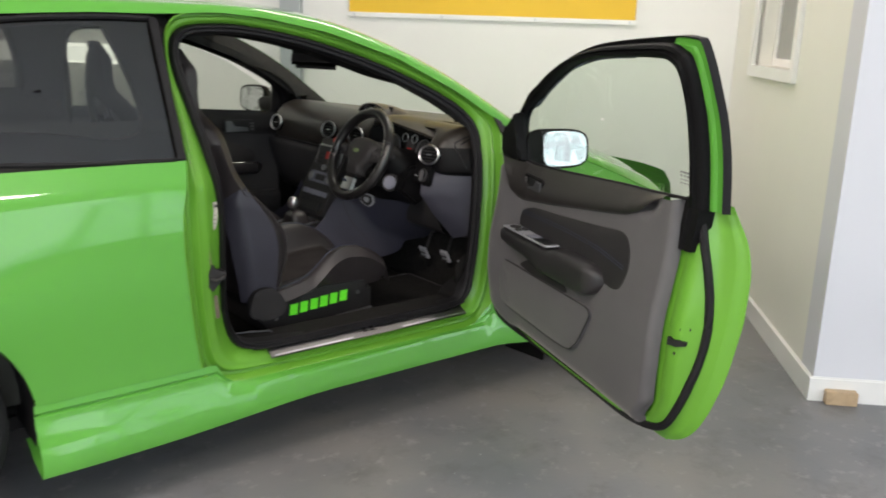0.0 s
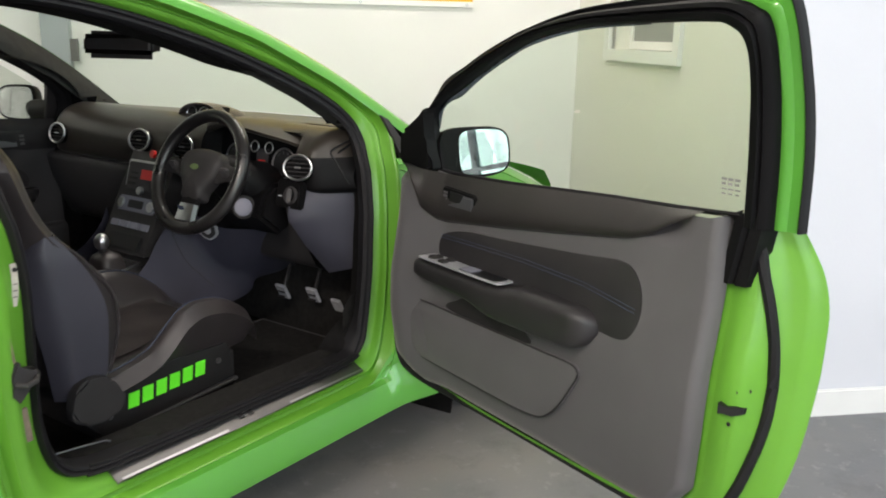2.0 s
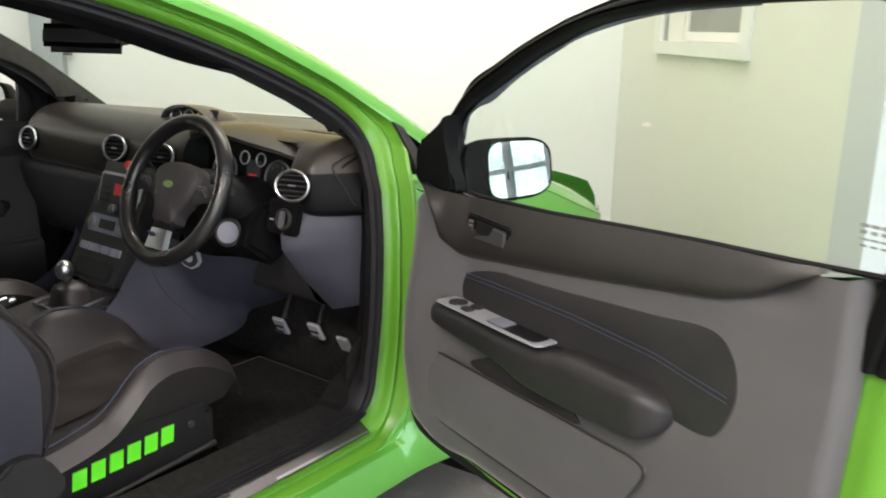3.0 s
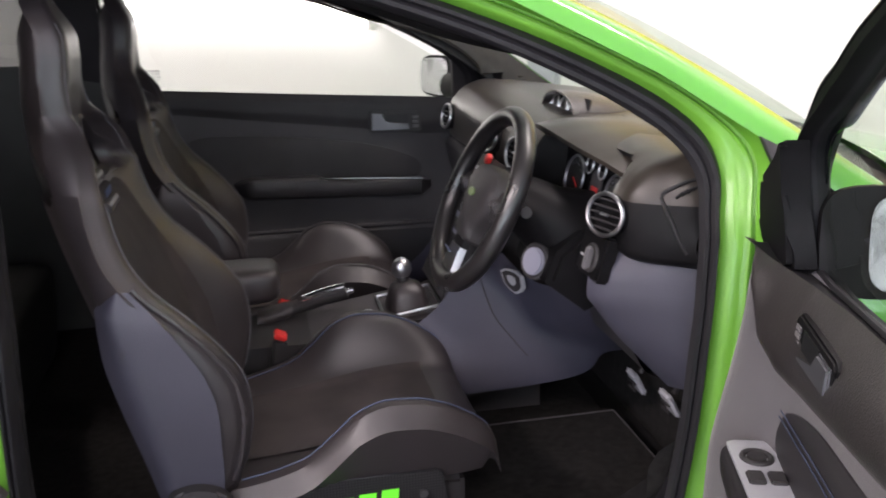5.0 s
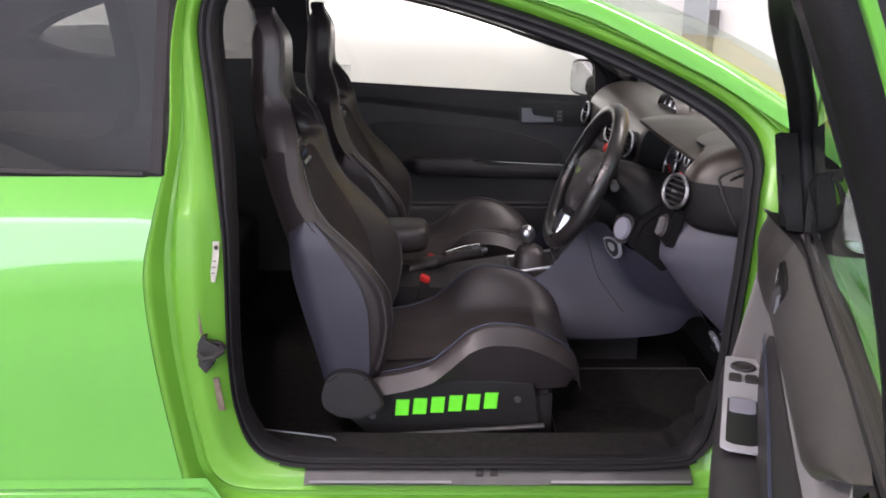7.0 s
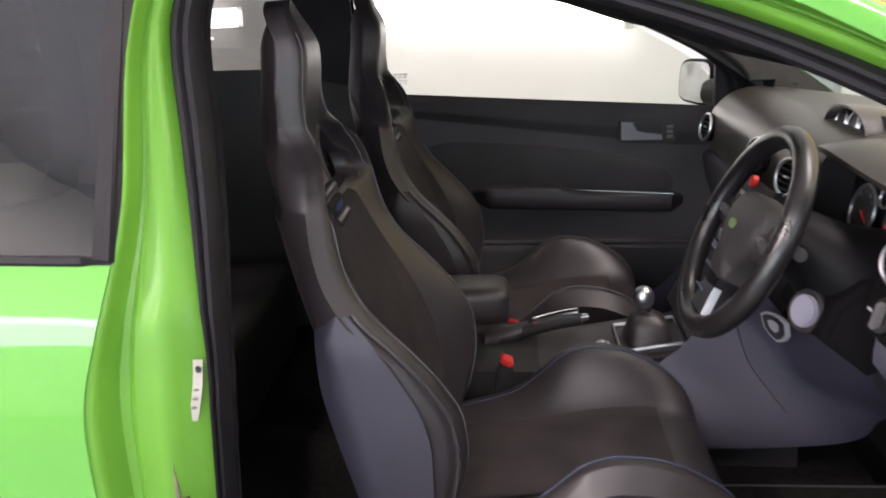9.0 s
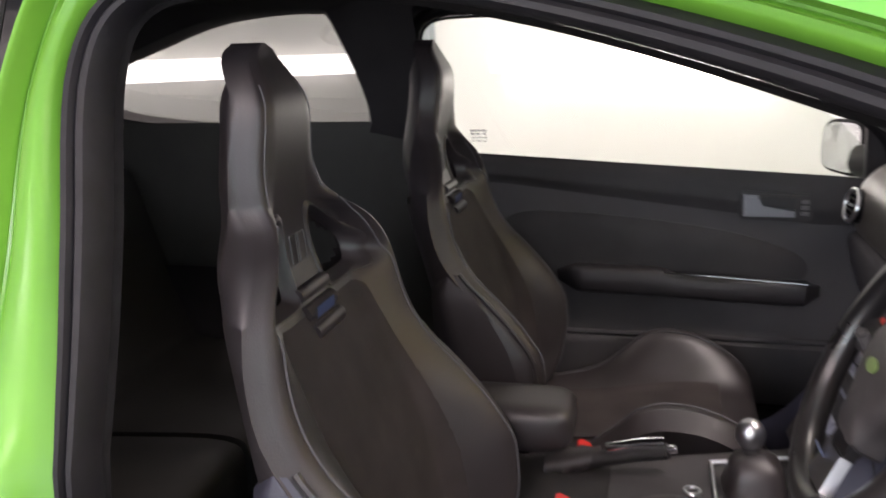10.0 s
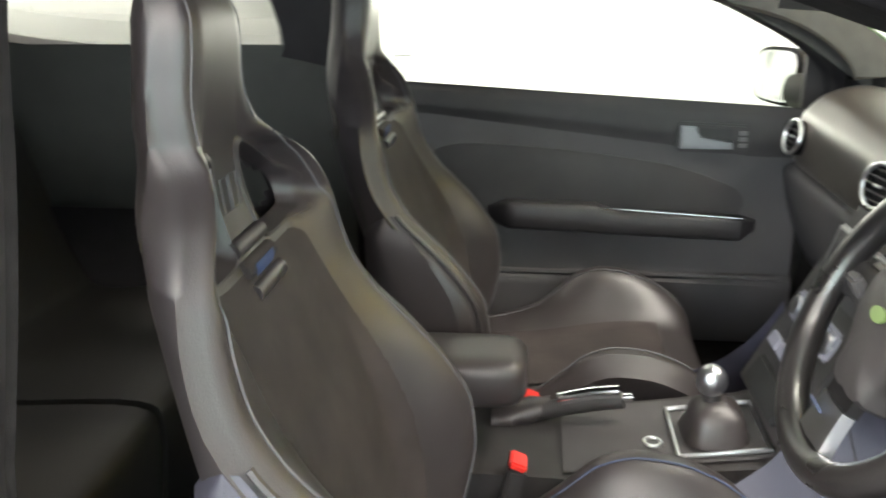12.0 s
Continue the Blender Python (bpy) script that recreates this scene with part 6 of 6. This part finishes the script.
BROW = [(u, 0.0) for u in np.linspace(0, 1, 12)] + [(1.0, .004), (.995, .009), (.97, .012), (.85, .014), (.6, .024), (.4, .034)]
part("instrument_hood", loft([[brow(u, float(y), d) for y in np.linspace(-.60, -.15, 46)] for u, d in BROW], False, False), DASHTOP, dash, "black hood over the instruments")
part("binnacle_panel", grid(lambda u, v: Vector((.085 - .02 * (1 - u), -.56 + .37 * v, .850 + .15 * u)), 4, 4), SATINBLACK, dash)
CLN = Vector((-1, 0, 0.22)).normalized()
for y, r in ((-.276, .047), (-.485, .047)):
    c = Vector((.066, y, .908))
    g = part("dial", disc(c, CLN, r - .004, .006, 28), node_mat("dial_black", (0.01, 0.01, 0.011), 0.35), dash)
    part("dial_ring", ring(c + CLN * .004, CLN, r, .003, 36, 8), SATIN, dash)
    for k in range(9):
        a = radians(220 - k * 32)
        q = CLN.to_track_quat("Z", "Y").to_matrix()
        part("dial_mark", box(c + q @ Vector((math.sin(a) * r * .72, -math.cos(a) * r * .72, .005)), (.003, .003, .008), 0, Matrix.Rotation(a, 4, "X")), GREYTHREAD, dash)
    part("needle", tube([c + CLN * .007, c + CLN * .007 + Vector((0, -.022, -.020))], 0.0014, 5), REDGLOW, dash)
for y in (-.361, -.424):
    part("small_dial", ring((.062, y, .952), CLN, .017, .0022, 24, 6), SATIN, dash)
part("cluster_screen", box((.058, -.391, .896), (.004, .030, .034), 0.001, Matrix.Rotation(radians(12), 4, "Y")), REDGLOW, dash)
part("screen_surround", box((.062, -.391, .905), (.004, .056, .085), 0.002, Matrix.Rotation(radians(12), 4, "Y")), CHARCOAL, dash)

# gauge pod on the dash top
def pod(u, v):
    a = math.pi * v
    k = 1 - 0.55 * (1 - u) ** 2
    return Vector((.265 - .165 * u, -.055 + .112 * k * math.cos(a), 1.002 + (.064 * k) * math.sin(a) ** 0.8))


part("gauge_pod", thick(grid(pod, 12, 24), 0.004), DARKSOFT, dash, "black pod with three small gauges")
for k in range(3):
    c = (.122, -.055 + .058 * (k - 1), 1.026)
    part("pod_gauge", disc(c, (-1, 0, .3), .024, .01, 20), DARK, dash)
    part("pod_ring", ring((.116, c[1], 1.027), (-1, 0, .3), .024, .0025, 24, 6), SILVER, dash)
part("pod_face", box((.134, -.055, 1.02), (.006, .205, .07), 0.002, Matrix.Rotation(radians(16), 4, "Y")), DARK, dash)

# centre stack
STK = lambda t, y, up=0.0: Vector((lerp((0, .45, 1), (-.040, -.108, -.195), t) - up * 0.95, y, lerp((0, .45, 1), (.905, .775, .600), t) + up * 0.3))
part("console_fascia", loft([[STK(t, y) + Vector((.16 if e else 0, 0, 0)) for y, e in ((-.122, 1), (-.117, 0), (-.11, 0), (0, 0), (.11, 0), (.117, 0), (.122, 1))] for t in np.linspace(0, 1, 12)], False, False), DARK, dash, "black centre stack")
SROT = Matrix.Rotation(radians(16), 4, "Y")
part("radio", box(STK(.28, 0, .001), (.010, .196, .118), 0.004, SROT), SATIN, dash, "silver faced radio with a red display")
part("radio_face", box(STK(.28, 0, .006), (.004, .178, .102), 0.003, SROT), CHARCOAL, dash)
part("radio_screen", box(STK(.24, -.015, .009), (.004, .072, .034), 0.001, SROT), REDGLOW, dash)
for k in range(4):
    part("radio_button", box(STK(.18 + .055 * k, .055, .009), (.004, .040, .009), 0.001, SROT), DARK, dash)
part("radio_knob", disc(STK(.41, 0, .008), (-1, 0, .3), .013, .014, 20, .002), SILVER, dash)
part("climate_panel", box(STK(.545, 0, .001), (.010, .195, .050), 0.006, Matrix.Rotation(radians(22), 4, "Y")), PALEGREY, dash)
for y in (-.075, .075):
    part("climate_knob", disc(STK(.545, y, .006), (-1, 0, .35), .017, .010, 20, .002), SILVER, dash)
part("climate_display", box(STK(.545, 0, .006), (.004, .075, .026), 0.001, Matrix.Rotation(radians(22), 4, "Y")), DARK, dash)
for k in range(4):
    part("stack_button", box(STK(.74, -.075 + .05 * k, .001), (.010, .044, .022), 0.002, Matrix.Rotation(radians(28), 4, "Y")), PALEGREY, dash)
part("hazard_button", disc(STK(.015, -.0, .008), (-1, 0, .3), .013, .012, 18, .002), RED, dash)
# solid black block stands for the shade inside the open cubby
part("cubby_shade", box(STK(.90, 0, .002), (.012, .170, .050), 0.004, Matrix.Rotation(radians(30), 4, "Y")), node_mat("cubby_shade_black", (0.006, 0.006, 0.006), 0.7), dash)
# slate flanks of the console: the driver's one sweeps round below the column
def knee_x(z):
    return curve((.40, .46, .52, .58, .64, .69, .76), (.20, .150, .07, .0, -.035, -.058, -.078), z)


def sweep(u, v, s=-1):
    d = 0.44 * u ** 2.2
    e = math.exp(-d / 0.035)
    x0 = -0.36 + 0.34 * (1 - e)
    zt = lerp((-.36, -.30, -.22, -.14, -.06, .0), (.525, .552, .600, .668, .735, .745), x0) - 0.045 * smooth(0.10, 0.22, d)
    zb = .415 + (.06 if s < 0 else 0.0) * smooth(0.0, 0.2, d)
    z = zb + (zt - zb) * v
    y = .116 + .135 * smooth(.70, .40, z) + d * (v ** 0.8 if s < 0 else 1)
    return Vector((knee_x(z) * (1 - e) - 0.36 * e + 0.15 * smooth(0.13, 0.42, d) + (0.07 if s < 0 else 0) * (1 - v) ** 2 * smooth(0.08, 0.3, d), s * y, z))


for s in (-1, 1):
    part("console_flank", grid(lambda u, v, s=s: sweep(u if s < 0 else u * 0.40, v, s), 60, 24), FLANKTRIM, car, "slate grey console side")
part("flank_seam", tube([sweep(.34 + .05 * v, v) + Vector((-.001, -.001, 0)) for v in np.linspace(.25, .98, 24)], 0.0014, 5), DARK, car)
def shield(k, d):
    c = Vector((knee_x(.690) - .004 - d, -.285, .690))
    return [c + Vector((-.25 * b * k - .5 * a * k - .012, .87 * a * k, b * k)) for a, b in ((-.030, .018), (-.016, .026), (0, .028), (.016, .026), (.030, .018), (.028, -.008), (.016, -.022), (0, -.030), (-.016, -.022), (-.028, -.008))]


part("flank_sticker", loft([shield(1.0, -.006), shield(1.0, .001)], True, True), WHITEVINYL, dash, "small printed shield sticker")
part("sticker_centre", loft([shield(.84, .0005), shield(.84, .0022)], True, True), DARK, dash)
part("sticker_mark", loft([[p + Vector((0, 0, .002)) for p in shield(.42, d)] for d in (.002, .003)], True, True), WHITEVINYL, dash)

# light switch, start button, stalks
part("switch_panel", box((-.012, -.590, .838), (.03, .10, .085), 0.006, Matrix.Rotation(radians(14), 4, "Y")), SATINBLACK, dash)
part("light_dial", ring((-.030, -.605, .838), (-1, 0, .25), .022, .005, 24, 8), DARK, dash)
part("dial_grip", box((-.036, -.605, .838), (.016, .010, .042), 0.003, Matrix.Rotation(radians(14), 4, "Y")), GREYTRIM, dash)
part("panel_mark", box((-.0285, -.562, .832), (.003, .014, .004), 0, Matrix.Rotation(radians(14), 4, "Y")), WHITEVINYL, dash)
part("start_button", disc((-.090, -.470, .794), (-1, -.5, .34), .027, .012, 28, .003), PALEGREY, dash, "pale grey round start button")
part("button_seat", ring((-.086, -.468, .793), (-1, -.5, .34), .031, .006, 28, 8), DARK, dash)
part("column_lower", loft([[Vector((x, -.375 - .03 * k + r * w * math.cos(a), z + r * h * math.sin(a))) for a in np.linspace(0, 2 * math.pi, 24, endpoint=False)] for x, z, r, w, h, k in ((-.125, .895, 1, .062, .050, 0), (-.10, .885, 1, .075, .060, .3), (-.06, .855, 1, .095, .085, 1), (-.01, .83, 1, .10, .09, 1.2), (.05, .82, 1, .10, .09, 1.2))], True, True), SATINBLACK, dash, "black steering column shroud")
part("column_cheek", plate([(-.02, .86), (-.066, .825), (-.086, .768), (-.004, .704), (.045, .725), (.04, .86)], lambda a, b, k: Vector((a, -.535 + k, b)), .20, .012), SATINBLACK, dash)
for s in (-1, 1):
    part("stalk", tube([(-.11, -.375 + s * .06, .90), (-.125, -.375 + s * .12, .905), (-.13, -.375 + s * .165, .91)], lambda t: 0.007 + 0.004 * t, 8), DARK, dash)

# steering wheel
WC = Vector((-.173, -.378, .901))
WA = Vector((-math.cos(radians(25)), 0, math.sin(radians(25))))
WU = Vector((math.sin(radians(25)), 0, math.cos(radians(25))))
WY = Vector((0, 1, 0))
wpt = lambda y, h, d=0.0: WC + WY * y + WU * h + WA * d
sw_ = part("steering_wheel", ring(WC, WA, .173, .0195, 64, 12), WHEELSKIN, car, "black leather steering wheel with a silver lower spoke")
hub = [(-.085, .035), (-.06, .062), (0, .070), (.06, .062), (.085, .035), (.075, -.01), (.045, -.055), (.035, -.085), (-.035, -.085), (-.045, -.055), (-.075, -.01)]
_pts = [(v.x, v.y) for v in spline([(a, b, 0) for a, b in hub], 44, True)]
part("hub_pad", loft([[wpt(a * t, b * t, d) for a, b in _pts] for t, d in ((1.0, -.03), (1.0, -.004), (.95, .006), (.8, .013), (.5, .018), (.05, .020))], True, True), DARK, sw_)
for s in (-1, 1):
    part("spoke", loft([[wpt(s * y, .008 + h * math.sin(a), -.012 + .010 * math.cos(a)) for a in np.linspace(0, 2 * math.pi, 12, endpoint=False)] for y, h in ((.07, .036), (.11, .024), (.14, .022), (.165, .028))], True, True), DARK, sw_)
    part("spoke_buttons", box(wpt(s * .112, .008, .002), (.016, .030, .030), .004, Matrix.Rotation(radians(-28), 4, "Y")), CHARCOAL, sw_)
part("lower_spoke", loft([[wpt(w * c, h, d) for c, d in ((-1, -.008), (-.9, .006), (0, .010), (.9, .006), (1, -.008), (0, -.018))] for h, w in ((-.100, .033), (-.115, .034), (-.13, .036), (-.150, .039))], True, True), SILVER, sw_, "silver lower spoke")
part("spoke_root", loft([[wpt(w * c, h, d) for c, d in ((-1, -.010), (-.9, .004), (0, .008), (.9, .004), (1, -.010), (0, -.020))] for h, w in ((-.07, .034), (-.099, .033))], True, True), SATINBLACK, sw_)
part("spoke_mark", box(wpt(.012, -.118, .0115), (.003, .024, .020), .001, Matrix.Rotation(radians(-28), 4, "Y")), BLUETHREAD, sw_)
_em = [wpt(.017 * math.cos(a), .008 + .0085 * math.sin(a), .0200) for a in np.linspace(0, 2 * math.pi, 24, endpoint=False)]
part("oval_emblem", loft([_em, [p + WA * .003 for p in _em]], True, True), node_mat("pale_lime_badge", (0.10, 0.15, 0.05), 0.3), sw_)

# console, gear lever, handbrake, armrest
con = part("centre_console", loft([[Vector((x, y * w, zt if up else .30)) for y, up in ((-1, 0), (-1.0, 1), (-.85, 1.0), (.85, 1), (1.0, 1), (1, 0))] for x, w, zt in ((-.82, .10, .50), (-.70, .105, .515), (-.50, .11, .517), (-.38, .115, .536), (-.20, .12, .561), (-.10, .122, .595), (.05, .125, .64))], False, False), DARK, car, "black centre console with gear lever and handbrake")
part("console_top", grid(lambda u, v: (lambda x: Vector((x, -.10 + .20 * v, lerp((-.70, -.50, -.38, -.20, -.10), (.515, .522, .541, .566, .600), x))))(-.50 + .36 * u), 10, 6), CHARCOAL, con)
GF = lambda x, y, up=0.0: Vector((x, y, lerp((-.50, -.38, -.20, -.10), (.522, .541, .566, .600), x) + up))
part("gaiter_frame", tube([GF(-.325, -.090, .006), GF(-.190, -.090, .006), GF(-.190, .06, .006), GF(-.325, .06, .006)], .0045, 6, True), SILVER, con, "silver frame round the gear gaiter")
part("gear_gaiter", loft([[GF(-.260, -.017) + Vector((.046 * k * math.copysign(abs(math.cos(a)) ** .6, math.cos(a)), .050 * k * math.copysign(abs(math.sin(a)) ** .6, math.sin(a)), h)) for a in np.linspace(0, 2 * math.pi, 24, endpoint=False)] for k, h in ((1.15, .0), (1.08, .010), (.98, .022), (.92, .036), (.78, .048), (.50, .056), (.28, .062))], True, True), LEATHER, con)
part("gear_stick", tube([(-.266, -.017, .605), (-.269, -.016, .625), (-.270, -.016, .642)], lambda t: .012 + .006 * t, 12), DARK, con)
_k = bmesh.new()
bmesh.ops.create_uvsphere(_k, u_segments=20, v_segments=14, radius=.024, matrix=Matrix.Translation((-.271, -.016, .650)) @ Matrix.Diagonal((1.0, .95, 1.15, 1)))
part("gear_knob", _k, SILVER, con, "polished metal gear knob")
part("round_button", ring((-.362, -.062, .562), (0, 0, 1), .013, .003, 24, 6), SILVER, con)
part("handbrake", tube([(-.56, .072, .525), (-.51, .062, .545), (-.45, .050, .565), (-.40, .038, .580)], lambda t: .016 - .002 * t, 12), DARK, con)
part("handbrake_trim", tube([(-.505, .060, .563), (-.45, .050, .583), (-.405, .040, .594)], .0130, 10), CHROME, con, "chrome handbrake grip")
part("handbrake_button", disc((-.392, .037, .585), (1, -.2, .3), .008, .018, 14, .002), CHROME, con)
part("handbrake_gaiter", loft([[Vector((x, .075 + .028 * k * math.cos(a), z + .020 * k * math.sin(a))) for a in np.linspace(0, 2 * math.pi, 16, endpoint=False)] for x, z, k in ((-.62, .515, 1.3), (-.60, .52, 1.2), (-.585, .523, 1.35), (-.57, .528, 1.05), (-.555, .532, 1.15), (-.535, .538, .85), (-.52, .543, .8))], True, True), LEATHER, con)
_f = lambda q, e: math.copysign(abs(q) ** e, q)
part("armrest", loft([[Vector((x, .005 + .074 * w * _f(math.cos(a), .5), .640 + .006 * (x + .70) * 10 * .3 + .044 * h * _f(math.sin(a), .55))) for a in np.linspace(0, 2 * math.pi, 32, endpoint=False)] for x, w, h in ((-.862, .55, .3), (-.858, .8, .7), (-.845, .94, .92), (-.80, 1, 1), (-.70, 1, 1), (-.62, .99, 1), (-.588, .95, .95), (-.572, .86, .84), (-.563, .70, .62), (-.560, .45, .3))], True, True), LEATHER, con, "black padded centre armrest")
part("armrest_post", box((-.76, .005, .55), (.17, .12, .12), .015), DARK, con)

# pedals
for x, y, z in ((.215, -.312, .432), (.232, -.440, .440)):
    p_ = part("pedal", box((x, y, z), (.012, .050, .062), .005, Matrix.Rotation(radians(-28), 4, "Y")), PEDAL, car, "metal pedal pad")
    for k in range(3):
        part("pedal_rubber", box((x - .008, y, z + .016 * (k - 1)), (.006, .034, .006), .001, Matrix.Rotation(radians(-28), 4, "Y")), DARK, p_)
    part("pedal_arm", tube([(x + .01, y, z + .02), (x + .05, y, z + .12), (x + .04, y, z + .22)], .006, 8), DARK, p_)
p_ = part("pedal", box((.272, -.520, .398), (.012, .045, .085), .005, Matrix.Rotation(radians(-30), 4, "Y")), PEDAL, car, "metal pedal pad")
part("floor_mat", box((-.02, -.42, .305), (.46, .44, .012), .004), CARPET, car)
part("mat_edge", tube([(.205, -.62, .314), (.205, -.22, .314), (-.245, -.22, .314), (-.245, -.62, .314)], .0022, 6, True), CHARCOAL, car)

# inside mirror
IMR = Matrix.Rotation(radians(24), 4, "Z") @ Matrix.Rotation(radians(8), 4, "Y")
im = part("rear_view_mirror", box((-.172, -.045, 1.252), (.052, .255, .082), .025, IMR, 5), DARK, car, "black rear view mirror under the windscreen")
part("mirror_stem", tube([(-.155, -.038, 1.275), (-.11, -.02, 1.305), (-.08, 0, 1.33)], .012, 8), DARK, im)
part("mirror_glass", box(Vector((-.172, -.045, 1.252)) + IMR.to_3x3() @ Vector((-.0175, 0, 0)), (.002, .222, .058), .0008, IMR), MIRROR, im)
# aerial on the roof
part("aerial", tube([(-1.75, 0, 1.47), (-1.95, 0, 1.62)], lambda t: .005 - .003 * t, 8), DARK, car)
